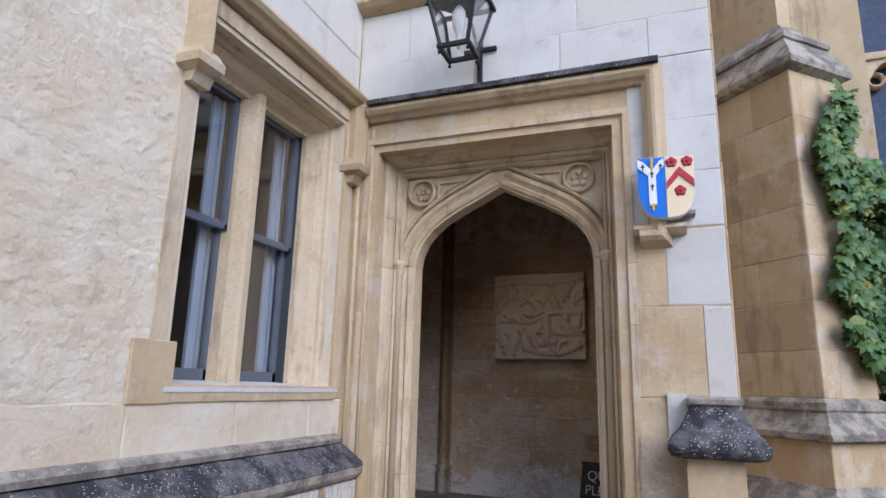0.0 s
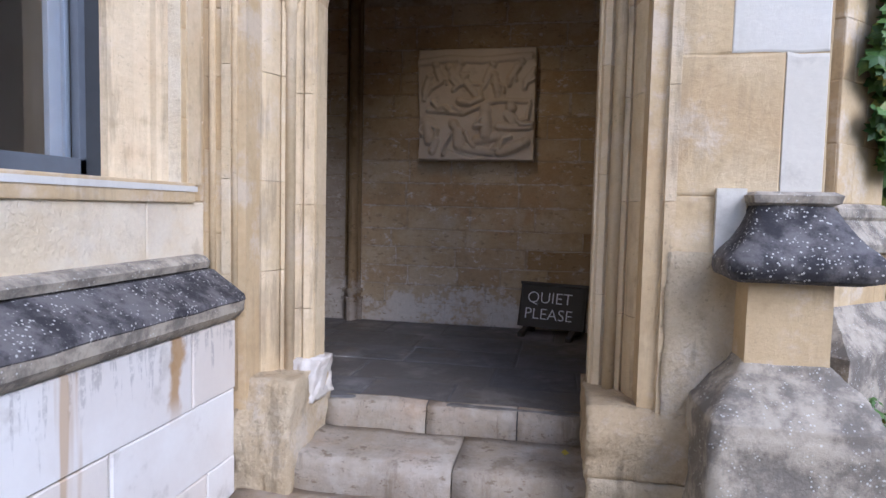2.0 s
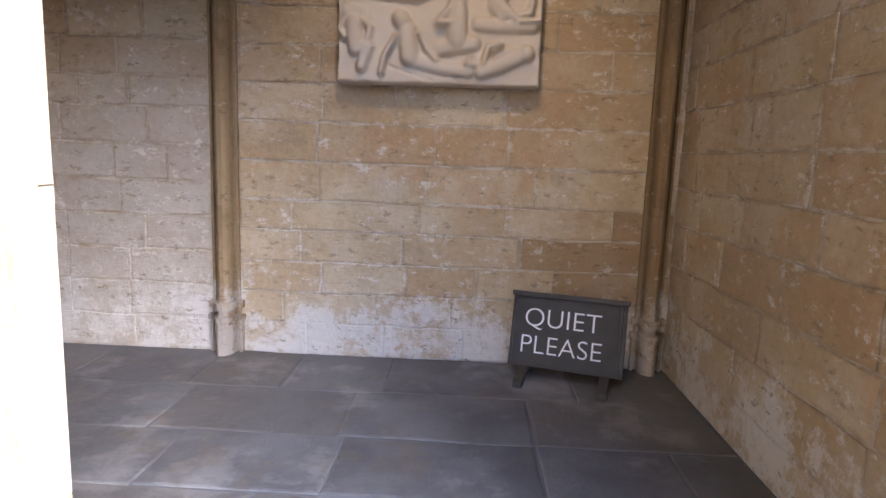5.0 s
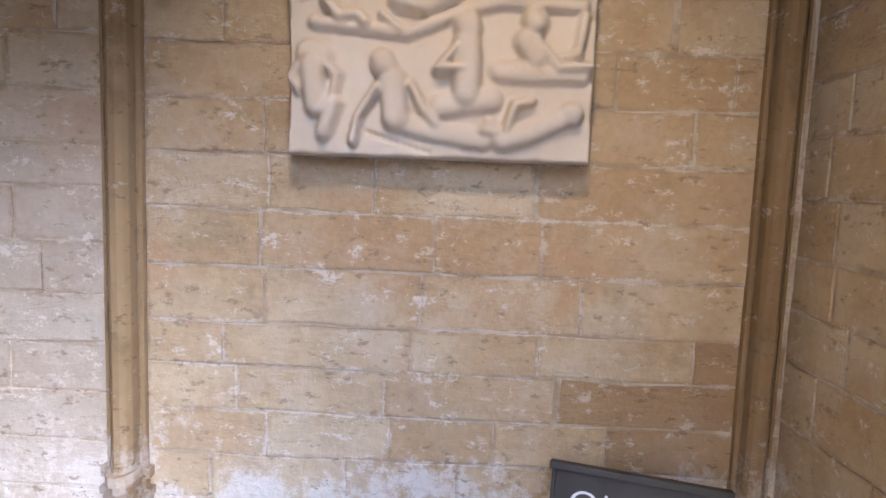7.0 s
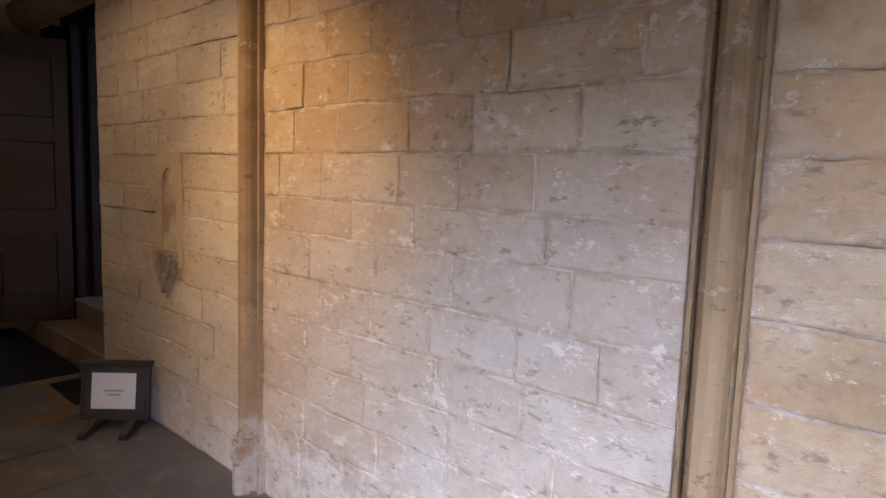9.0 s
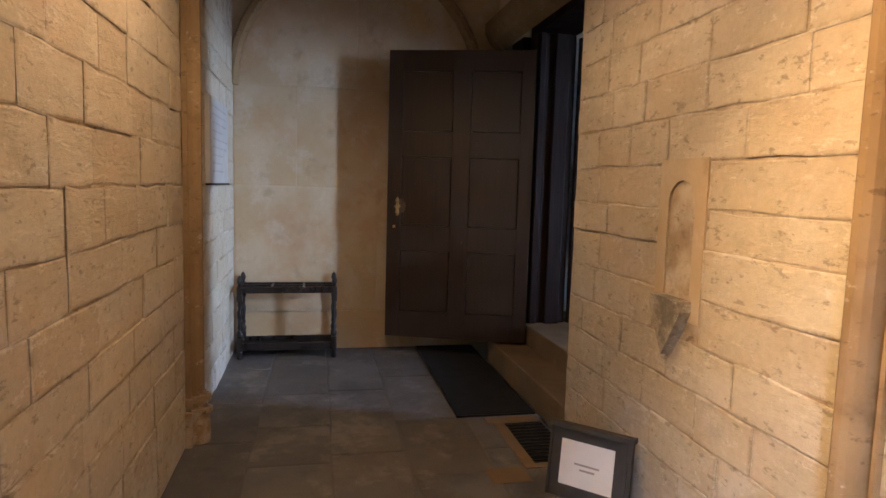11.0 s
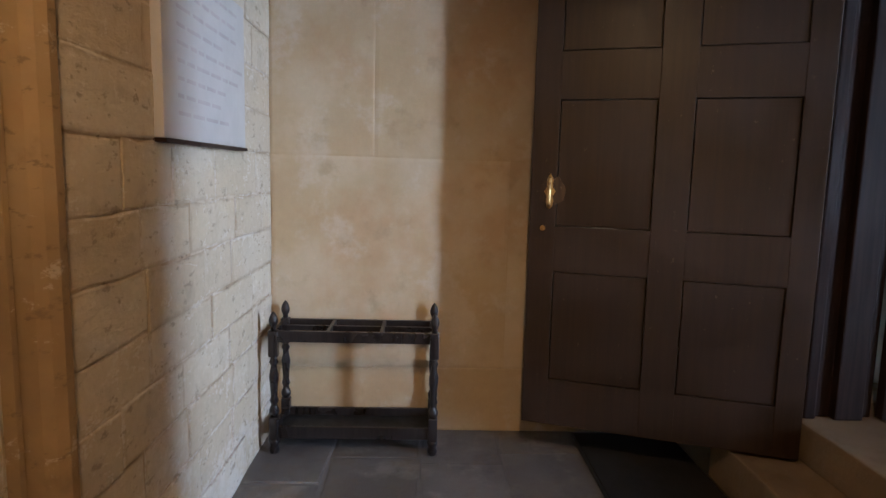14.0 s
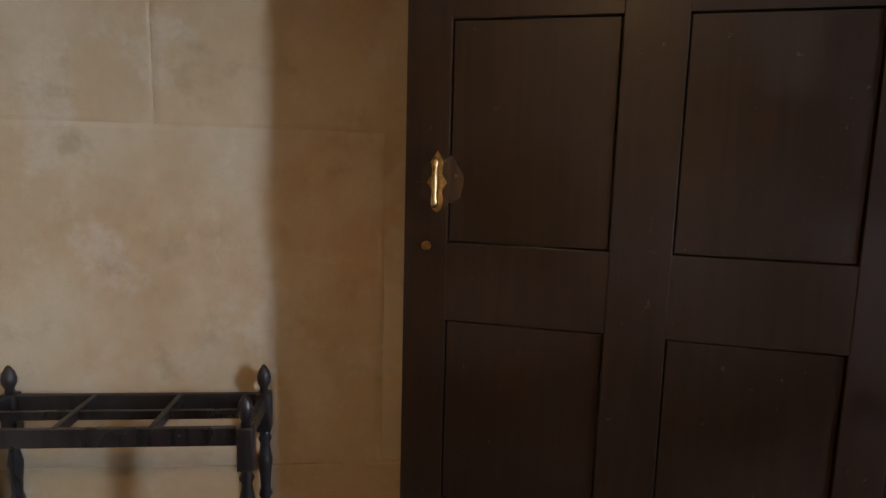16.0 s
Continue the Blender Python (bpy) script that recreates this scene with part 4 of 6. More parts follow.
prism(bm, [(-0.078, -0.14), (-0.066, -0.14), (-0.066, -0.112), (-0.078, -0.112)], "y", -0.016, -0.009)
part("gold_fringe", bm, GOLD, shield, "gold end of the band")
bm = bmesh.new()
lathe(bm, [(0.004, 0.09), (0.009, 0.115), (0.007, 0.135), (0.011, 0.15), (0.004, 0.172)], -0.072, -0.014, 8)
part("gold_fringe", bm, GOLD, shield, "gold end of the band")
for cx, cz in ((-0.072, 0.075), (-0.072, 0.0), (-0.12, 0.118), (-0.025, 0.118)):
    bm = bmesh.new()
    box(bm, cx - 0.0025, cx + 0.0025, -0.021, -0.016, cz - 0.024, cz + 0.016)
    box(bm, cx - 0.010, cx + 0.010, -0.021, -0.016, cz - 0.002, cz + 0.004)
    part("black_cross", bm, IRON, shield)
bm = bmesh.new()
prism(bm, [(0.004, -0.02), (0.004, 0.022), (0.074, 0.108), (0.148, 0.03), (0.148, -0.012), (0.074, 0.062)], "y", -0.019, -0.009)
part("red_chevron", bm, RED, shield, "dark red chevron")
for cx, cz in ((0.034, 0.138), (0.116, 0.138), (0.074, -0.032)):
    bm = bmesh.new()
    for k in range(5):
        a = math.pi / 2 + 2 * math.pi * k / 5
        bmesh.ops.create_icosphere(bm, subdivisions=2, radius=0.0165, matrix=Matrix.Translation((cx + 0.017 * math.cos(a), -0.011, cz + 0.017 * math.sin(a))) @ Matrix.Diagonal((1, 0.55, 1, 1)))
    bmesh.ops.create_icosphere(bm, subdivisions=1, radius=0.008, matrix=Matrix.Translation((cx, -0.02, cz)))
    part("red_rose", bm, RED, shield, smooth=True)
bm = bmesh.new()
box(bm, 0.02, 0.15, 0.03, 0.14, -0.155, -0.135)
part("bracket", bm, LICHEN_GREY, shield, "small grey stone bracket")
bm = bmesh.new()
box(bm, -0.05, 0.05, 0.03, 0.14, -0.06, 0.1)
part("wall_block", bm, PALE_STONE, shield)

# ---- wall lantern ----
lant = root("wall_lantern", "black iron wall lantern with glass panes on a bracket", "lantern")
LX, LY, LZ = -0.80, 4.13, 3.50
for sx, sy in ((-1, -1), (1, -1), (1, 1), (-1, 1)):
    a, b = Vector((LX + sx * 0.085, LY + sy * 0.085, LZ)), Vector((LX + sx * 0.165, LY + sy * 0.165, LZ + 0.36))
    m = look(a, b)
    bm = bmesh.new()
    bmesh.ops.create_cone(bm, segments=6, cap_ends=True, radius1=0.013, radius2=0.013, depth=(b - a).length, matrix=m @ Matrix.Translation((0, 0, -(b - a).length / 2)))
    part("corner_bar", bm, IRON, lant)
for nm, r, z in (("bottom_frame", 0.092, LZ), ("top_frame", 0.172, LZ + 0.36)):
    bm = bmesh.new()
    for sx, sy in ((1, 0), (-1, 0), (0, 1), (0, -1)):
        box(bm, LX + sx * r - (0.012 if sx else r + 0.012), LX + sx * r + (0.012 if sx else r + 0.012), LY + sy * r - (0.012 if sy else r - 0.012), LY + sy * r + (0.012 if sy else r - 0.012), z - 0.013, z + 0.013)
    part(nm, bm, IRON, lant)
for sx, sy in ((-1, -1), (1, -1), (1, 1), (-1, 1)):
    bm = bmesh.new()
    lathe(bm, [(0.004, LZ - 0.05), (0.012, LZ - 0.04), (0.006, LZ - 0.022), (0.009, LZ - 0.012)], LX + sx * 0.09, LY + sy * 0.09, 8)
    part("foot", bm, IRON, lant)
for k in range(4):
    bm = bmesh.new()
    c, s = math.cos(k * math.pi / 2), math.sin(k * math.pi / 2)
    q = [(0.088, -0.08, 0.0), (0.088, 0.08, 0.0), (0.166, 0.155, 0.355), (0.166, -0.155, 0.355)]
    outer = [bm.verts.new((LX + c * x - s * y, LY + s * x + c * y, LZ + z)) for x, y, z in q]
    inner = [bm.verts.new((LX + c * (x - 0.003) - s * y, LY + s * (x - 0.003) + c * y, LZ + z)) for x, y, z in q]
    bm.faces.new(outer)
    bm.faces.new(inner)
    for i in range(4):
        bm.faces.new((outer[i], outer[(i + 1) % 4], inner[(i + 1) % 4], inner[i]))
    p = part("pane", bm, GLASS, lant)
    p.visible_shadow = False
bm = bmesh.new()
lathe(bm, [(0.24, LZ + 0.37), (0.2, LZ + 0.42), (0.08, LZ + 0.55), (0.07, LZ + 0.62), (0.02, LZ + 0.7)], LX, LY, 4)
part("roof", bm, IRON, lant)
bm = bmesh.new()
lathe(bm, [(0.012, LZ + 0.02), (0.012, LZ + 0.1), (0.03, LZ + 0.14), (0.045, LZ + 0.2), (0.04, LZ + 0.27), (0.015, LZ + 0.31)], LX, LY, 14)
part("bulb_holder", bm, PLASTER, lant, "whitish bulb holder", smooth=True)
bm = bmesh.new()
box(bm, LX - 0.016, LX + 0.016, YF - 0.03, YF, 3.5, 3.82, bevel=0.003)
box(bm, LX - 0.115, LX + 0.115, YF - 0.024, YF, 3.735, 3.765, bevel=0.003)
part("bracket_plate", bm, IRON, lant, "black cross-shaped wall plate")
bm = bmesh.new()
pts = [Vector((LX, YF - 0.02, 3.60)), Vector((LX, YF - 0.08, 3.66)), Vector((LX, YF - 0.1, 3.74)), Vector((LX, YF - 0.18, 3.82)), Vector((LX, YF - 0.30, 3.87)), Vector((LX, LY + 0.16, 3.87))]
for a, b in zip(pts, pts[1:]):
    bmesh.ops.create_cone(bm, segments=8, cap_ends=True, radius1=0.012, radius2=0.012, depth=(b - a).length * 1.1, matrix=look(a, b) @ Matrix.Translation((0, 0, -(b - a).length / 2)))
part("bracket_arm", bm, IRON, lant)

# ---- chapel with buttress ----
bm = bmesh.new()
prism(bm, [(0.6, 0), (14, 0), (14, 9), (0.6, 9)], "y", 8.9, 9.0)
CW = ((2.52, 3.08), (3.2, 3.76), (3.88, 4.44), (4.56, 5.12))
for a, b, z0, z1 in ((0.6, 2.52, 0, 9), (5.12, 14, 0, 9), (2.52, 5.12, 0, 3.9), (2.52, 5.12, 6.7, 9)):
    box(bm, a, b, 8.5, 8.9, z0, z1)
chapel = structure(root("chapel_wall", "tall tan chapel wall with traceried windows and buttress", "wall"))
part("wall", bm, BROWN_STONE, chapel)
bm = bmesh.new()
box(bm, 2.52, 5.12, 8.78, 8.8, 3.9, 6.7)
GLASS_LEAD = paint_mat("leaded_blue_glass", (0.035, 0.055, 0.09), 0.15, 0.5, 0.004)
part("leaded_glass", bm, GLASS_LEAD, chapel, "dark bluish leaded glass")
for a, b in zip([2.52] + [q[1] for q in CW], [q[0] for q in CW] + [5.12]):
    bm = bmesh.new()
    box(bm, a - 0.03, b + 0.03, 8.6, 8.79, 3.9, 6.7, bevel=0.02)
    part("mullion", bm, MOULD_STONE, chapel)
for a, b in CW:
    for zt in (5.25, 6.55):
        bm = bmesh.new()
        c, hw = (a + b) / 2, (b - a) / 2 + 0.02
        arc = [(c + hw - hw * k / 6, zt - 0.35 + 0.33 * math.sin(math.pi / 2 * min(1, k / 5.0))) for k in range(7)]
        arc += [(2 * c - x, z) for x, z in reversed(arc[:-1])]
        prism(bm, arc + [(a - 0.03, zt + 0.02), (b + 0.03, zt + 0.02)], "y", 8.62, 8.77)
        part("tracery_head", bm, MOULD_STONE, chapel)
        for s in (-1, 1):
            bm = bmesh.new()
            ringp = [(c + s * hw * 0.52 + 0.06 * math.cos(t), zt - 0.2 + 0.06 * math.sin(t)) for t in [2 * math.pi * k / 14 for k in range(14)]]
            sweep(bm, ringp, [(0, 8.76), (0, 8.68), (0.02, 8.66), (0.035, 8.68), (0.035, 8.76)], closed=True)
            part("cusp", bm, MOULD_STONE, chapel)
bm = bmesh.new()
box(bm, 2.5, 5.14, 8.58, 8.79, 5.27, 5.36, bevel=0.02)
part("transom", bm, MOULD_STONE, chapel)
bm = bmesh.new()
prism(bm, [(8.5, 3.72), (8.44, 3.76), (8.44, 3.8), (8.6, 3.92), (8.8, 3.92), (8.8, 3.72)], "x", 2.4, 5.25)
part("window_sill", bm, MOULD_STONE, chapel)

but = structure(root("buttress", "tan stone diagonal chapel buttress with weathered offsets", "buttress"))
# the buttress stands on the corner of the chapel: local x along its lit end, local y back along its shaded flank
BUT = Matrix(((0.731, -0.682, 0, 1.325), (0.682, 0.731, 0, 6.19), (0, 0, 1, 0), (0, 0, 0, 1)))
BW = 0.60
for nm, rings, mat in (
    ("upper_shaft", [(4.15, 0.10), (4.6, 0.22), (8.0, 0.22)], BROWN_STONE),
    ("offset_cap", [(4.10, -0.01), (4.13, -0.07), (4.18, -0.085), (4.22, -0.07), (4.42, 0.04), (4.43, 0.02), (4.47, 0.02), (4.68, 0.20), (4.70, 0.23)], LICHEN_GREY),
    ("shaft", [(1.44, 0.0), (4.12, 0.0)], BROWN_STONE),
    ("plinth_moulding", [(1.17, -0.06), (1.19, -0.12), (1.235, -0.125), (1.27, -0.10), (1.38, -0.035), (1.40, -0.05), (1.45, -0.05), (1.48, -0.01)], LICHEN_GREY),
    ("die", [(0.84, -0.04), (1.19, -0.04)], TAN_STONE),
    ("base", [(0.0, -0.26), (0.62, -0.24), (0.74, -0.15), (0.83, -0.075), (0.87, -0.05)], LICHEN_GREY),
):
    bm = bmesh.new()
    squared(bm, [(z, o, BW - o, o) for z, o in rings], 1.25)
    weathered(bm, 3, 0.008 if mat is LICHEN_GREY else 0.002)
    bm.transform(BUT)
    part(nm, bm, mat, but)
lay(but, BUT @ Matrix.Translation((0, -0.004, 0)), 0.002, BW - 0.002, [1.48, 1.83, 2.2, 2.55, 2.95, 3.3, 3.7, 4.10], (0.25, 0.6), TAN_STONE, 41, gap=0.003, worn=0.4, proud=0.012)
lay(but, BUT @ Matrix.Translation((0, -0.043, 0)), -0.035, BW + 0.035, [0.86, 1.18], (0.25, 0.4), TAN_STONE, 43, gap=0.003, worn=0.4, proud=0.008)
# browner stone on this flank: part of its shade is put into the colour
lay(but, BUT @ Matrix.Translation((-0.004, 0, 0)) @ Matrix.Rotation(-math.pi / 2, 4, "Z"), -1.2, -0.002, [1.48, 1.83, 2.2, 2.55, 2.95, 3.3, 3.7, 4.10], (0.4, 0.75), BROWN_STONE, 44, gap=0.003, worn=0.4, proud=0.012)

# ---- planting ----
def leaves(name, n, place, size, material, seed, label, category, aspect=1.0, up=0.3):
    """n small lobed leaves; place(r) gives a point and the way that the leaf faces."""
    r = random.Random(seed)
    shape = [(0, -0.5), (0.22, -0.42), (0.5, -0.18), (0.3, 0.02), (0.42, 0.25), (0.16, 0.24), (0, 0.55), (-0.16, 0.24), (-0.42, 0.25), (-0.3, 0.02), (-0.5, -0.18), (-0.22, -0.42)]
    verts, faces = [], []
    for _ in range(n):
        p, out = place(r)
        out = Vector(out) + Vector((r.uniform(-0.7, 0.7), r.uniform(-0.7, 0.7), r.uniform(-0.3, 0.7) + up))
        q = out.to_track_quat("Z", "Y").to_matrix()
        s = size * r.uniform(0.55, 1.25)
        turn2 = Matrix.Rotation(math.pi + r.uniform(-0.8, 0.8), 3, "Z")
        i = len(verts)
        for x, y in shape:
            v = q @ (turn2 @ Vector((x * s * aspect, y * s, -0.25 * s * (x * x + y * y) * 2)))
            verts.append((p[0] + v.x, p[1] + v.y, p[2] + v.z))
        c = q @ Vector((0, 0, 0.05 * s))
        verts.append((p[0] + c.x, p[1] + c.y, p[2] + c.z))
        for k in range(12):
            faces.append((i + k, i + (k + 1) % 12, i + 12))
    me = bpy.data.meshes.new(name)
    me.from_pydata(verts, [], faces)
    me.materials.append(material)
    return tagged(new(name, me), label, category, kind="stuff")


def creeper_spot(r):
    while True:
        z = r.uniform(0.95, 3.75)
        mid = 2.35 + 0.25 * math.sin(z * 2.1)
        half = 0.62 * math.sqrt(max(0.02, 1 - ((z - 2.35) / 1.75) ** 2)) + 0.12 * math.sin(z * 9)
        x = mid + r.uniform(-1, 1.9) * max(0.1, half)
        y = 7.6 - 0.55 * math.sqrt(max(0, 1 - ((z - 2.3) / 1.9) ** 2)) * r.uniform(0.5, 1.0) - 0.25 * noise.noise(Vector((x * 2.2, z * 2.2, 4)))
        if noise.noise(Vector((x * 3.0, y, z * 3.0))) > -0.28:
            return (x, y, z), (-0.25, -1, 0.1)


def buttress_spot(r):
    """The creeper's own edge, hanging over the lit end of the buttress."""
    while True:
        z = r.uniform(1.7, 3.95)
        edge = 1.52 + 0.07 * math.sin(z * 5.1) + (0.14 * (z - 3.3) if z > 3.3 else 0) + 0.22 * max(0.0, 2.2 - z)
        x = edge + 0.55 * r.random() ** 0.8 * (1 if z < 3.35 else 0.45)
        y = 6.19 + 0.93 * (x - 1.325) - 0.06 - 0.2 * r.random()
        if noise.noise(Vector((x * 3.4, 1.0, z * 3.0))) > -0.35:
            return (x, y, z), (0.3, -1, 0.1)


leaves("creeper", 1300, buttress_spot, 0.125, LEAF, 52, "broad green creeper leaves hanging over the buttress", "creeper")
leaves("creeper", 5200, creeper_spot, 0.115, LEAF, 51, "dense green lobed creeper leaves on the chapel wall", "creeper")
bm = bmesh.new()
for k in range(9):
    p = Vector((2.2 + 0.08 * k, 7.75, 0.0))
    while p.z < 3.6:
        q = p + Vector((rnd.uniform(-0.09, 0.08), rnd.uniform(-0.04, 0.04), 0.28))
        bmesh.ops.create_cone(bm, segments=6, radius1=0.014, radius2=0.012, depth=(q - p).length * 1.08, matrix=look(p, q) @ Matrix.Translation((0, 0, -(q - p).length / 2)))
        p = q
tagged(link("creeper_stem", bm, BROWN_STONE), "thin brown twisting creeper stems", "stem", kind="stuff")


def mound(cx, cy, rx, ry, h):
    def spot(r):
        a, k = r.uniform(0, 2 * math.pi), math.sqrt(r.random())
        x, y = cx + rx * k * math.cos(a), cy + ry * k * math.sin(a)
        z = 0.03 + h * math.sqrt(max(0, 1 - k * k)) * r.uniform(0.25, 1.05)
        return (x, y, z), (math.cos(a), math.sin(a), 0.8)
    return spot


def shrub(cx, cy, rx, ry, h, n, size, mat, seed, label, aspect):
    ob = leaves("shrub", n, mound(cx, cy, rx, ry, h), size, mat, seed, label, "shrub", aspect)
    ob["kind"] = "thing"
    return ob


shrub(1.03, 4.95, 0.13, 0.22, 0.62, 240, 0.075, LEAF, 61, "low bright green leafy plant in the bed", 0.6)
shrub(1.75, 5.35, 0.45, 0.4, 0.55, 1500, 0.05, LEAF_GREY, 62, "grey-green lavender bush in the bed", 0.22)
shrub(2.35, 6.3, 0.5, 0.5, 0.75, 1500, 0.055, LEAF_GREY, 63, "grey-green lavender bush in the bed", 0.22)
shrub(1.3, 4.4, 0.22, 0.25, 0.2, 260, 0.05, LEAF, 64, "low green plant among the stones", 0.5)
shrub(2.9, 7.3, 0.6, 0.5, 0.95, 900, 0.09, LEAF, 65, "dark green leafy shrub by the wall", 0.7)


def hedge_spot(r):
    x, z = r.uniform(3.3, 9), r.uniform(0.05, 1.9)
    return (x, 7.9 - 0.15 * r.random() + 0.1 * noise.noise(Vector((x * 2, z * 2, 0))), z), (0, -1, 0.2)


hedge = leaves("hedge", 3200, hedge_spot, 0.09, LEAF_HEDGE, 66, "dense dark green hedge beyond the lawn", "hedge")
for k in range(14):
    r = random.Random(200 + k)
    bm = bmesh.new()
    bmesh.ops.create_icosphere(bm, subdivisions=2, radius=r.uniform(0.025, 0.06))
    for v in bm.verts:
        v.co *= 1 + 0.35 * noise.noise(v.co * 22 + Vector((k, 0, 0)))
        v.co.z *= 0.7
    s = link("pebble", bm, LICHEN_GREY, smooth=True)
    s.location = (r.uniform(0.95, 1.9), r.uniform(4.1, 5.0), 0.045)
    tagged(s, "rough grey stone lying on the soil", "stone", "stones in the bed")

# ---- passage walls ----
bm = bmesh.new()
box(bm, XB, XR + 0.4, YB + 0.005, YB + 0.47, 0, TOP)
wall_back = wall("wall_back", bm, MORTAR, "ochre ashlar passage wall with white salt bloom")
NX, NZ0, NZ1, NW = -4.70, 1.44, 1.90, 0.15
BACK_C = [FLOOR, 0.62, 0.775, 0.928, 1.083, 1.226, 1.413, 1.597, 1.777, 1.95, 2.12, 2.30, 2.47, 2.65, 2.83, 3.0]
MID_C = [FLOOR, 0.63, 0.80, 0.965, 1.135, 1.302, 1.474, 1.652, 1.792, 1.965, 2.14, 2.31, 2.48, 2.65, 2.83, 3.0]
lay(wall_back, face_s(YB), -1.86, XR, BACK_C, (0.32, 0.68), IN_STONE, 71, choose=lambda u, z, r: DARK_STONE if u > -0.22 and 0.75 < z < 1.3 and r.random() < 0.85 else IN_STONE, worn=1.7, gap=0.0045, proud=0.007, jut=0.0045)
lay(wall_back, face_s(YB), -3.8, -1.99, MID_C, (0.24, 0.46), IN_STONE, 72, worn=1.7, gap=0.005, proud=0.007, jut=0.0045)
lay(wall_back, face_s(YB), XB + 0.003, -3.93, MID_C, (0.28, 0.5), BUFF_STONE, 73, [(NX - NW, NX + NW, NZ0 - 0.06, NZ1 + 0.08)], worn=1.7, gap=0.0045, proud=0.007, jut=0.0045)
lay(wall_back, face_w(XB - 0.002), -YB - 0.46, -YB, MID_C, (0.3, 0.46), BUFF_STONE, 74, worn=1.0, gap=0.005)
# niche with a pointed corbel
bm = bmesh.new()
arch = [(NX + 0.085, NZ0), (NX + 0.085, NZ1 - 0.08)] + [(NX + 0.085 * math.cos(a), NZ1 - 0.08 + 0.08 * math.sin(a)) for a in [math.pi * k / 8 for k in range(1, 8)]] + [(NX - 0.085, NZ1 - 0.08), (NX - 0.085, NZ0)]
prism(bm, [(NX - NW, NZ0 - 0.06), (NX - NW, NZ1 + 0.08), (NX + NW, NZ1 + 0.08), (NX + NW, NZ0 - 0.06), (NX + 0.085, NZ0 - 0.06), *arch, (NX - 0.085, NZ0 - 0.06)], "y", YB - 0.003, YB + 0.02)
part("niche_frame", bm, END_STONE, wall_back, "arched niche surround")
bm = bmesh.new()
box(bm, NX - 0.1, NX + 0.1, YB + 0.006, YB + 0.02, NZ0 - 0.05, NZ1 + 0.02)
part("niche_back", bm, SHAFT_STONE, wall_back)
bm = bmesh.new()
prism(bm, [(NX - 0.1, NZ0 + 0.02), (NX + 0.1, NZ0 + 0.02), (NX + 0.105, NZ0 - 0.02), (NX + 0.06, NZ0 - 0.1), (NX, NZ0 - 0.2), (NX - 0.06, NZ0 - 0.1), (NX - 0.105, NZ0 - 0.02)], "y", YB - 0.05, YB)
part("niche_corbel", bm, LICHEN_GREY, wall_back, "dark pointed stone corbel under the niche")

bm = bmesh.new()
box(bm, XE - 0.4, XE - 0.003, YI - 0.45, 7.6, 0, TOP)
wall_end = wall("wall_end", bm, END_STONE, "smooth buff end wall with brown damp stains")
lay(wall_end, face_e(XE), YI + 0.002, 7.45, [FLOOR, 0.785, 1.82, 2.62, 3.4], (0.9, 1.5), END_STONE, 75, worn=0.15, gap=0.0028, proud=0.006)

bm = bmesh.new()
box(bm, XE, -1.95, YI - 0.35, YI - 0.005, 0, TOP)
wall_south = wall("wall_south", bm, MORTAR, "buff coursed stone wall opposite the salt-stained wall")
lay(wall_south, face_n(YI), 1.48, -XE - 0.002, coursed(FLOOR, 3.0, 0.172, 12, 0.016), (0.26, 0.52), BUFF_STONE, 76, [(5.88, 6.04, 0, 4)], worn=1.7, gap=0.005, proud=0.007, jut=0.0045)
bm = bmesh.new()
box(bm, XR + 0.005, XR + 0.43, YI, 8.6, 0, 6.4)
wall_east = wall("wall_east", bm, MORTAR, "ochre ashlar side wall of the porch")
lay(wall_east, face_w(XR), -YB, -YI - 0.005, coursed(FLOOR, 3.0, 0.175, 14, 0.02), (0.3, 0.6), IN_STONE, 77, worn=1.7, gap=0.0045, proud=0.007, jut=0.0045)
bm = bmesh.new()
box(bm, XE - 0.4, XR + 0.43, 4.72, YB + 0.47, TOP, TOP + 0.15)
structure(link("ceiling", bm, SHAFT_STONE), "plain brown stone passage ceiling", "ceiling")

# wall shafts
def shaft(x, y, out, wide, label):
    """A slender wall shaft; out is the way it stands off the wall, -1 or 1 along y."""
    ob = structure(root("wall_shaft", label, "shaft"))
    bm = bmesh.new()
    half = [(-0.5, 0), (-0.5, 0.024), (-0.42, 0.026), (-0.38, 0.010), (-0.30, 0.009), (-0.27, 0.046), (-0.2, 0.066), (-0.08, 0.079)]
    pr = half + [(-u, v) for u, v in reversed(half)]
    prism(bm, [(x + u * wide, y + out * v) for u, v in pr], "z", 0.70, TOP)
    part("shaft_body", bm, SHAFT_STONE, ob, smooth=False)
    for za, zb, k in ((0.465, 0.63, 1.35), (0.63, 0.655, 1.5), (0.655, 0.69, 1.15), (0.69, 0.725, 1.42), (0.725, 0.745, 1.1)):
        bm = bmesh.new()
        prism(bm, [(x + u * wide * k * 0.9, y + out * max(0.0, v) * k) for u, v in pr], "z", za, zb)
        part("base_ring" if za > 0.5 else "base_block", bm, SHAFT_STONE, ob)
    return ob


shaft(-1.925, YB, -1, 0.13, "ochre stone wall shaft with moulded base")
shaft(-3.862, YB, -1, 0.13, "ochre stone wall shaft with moulded base")
shaft(0.125, YB, -1, 0.12, "ochre stone corner shaft with moulded base")
shaft(-5.96, YI, 1, 0.15, "worn ochre stone shaft on the narrow passage wall")
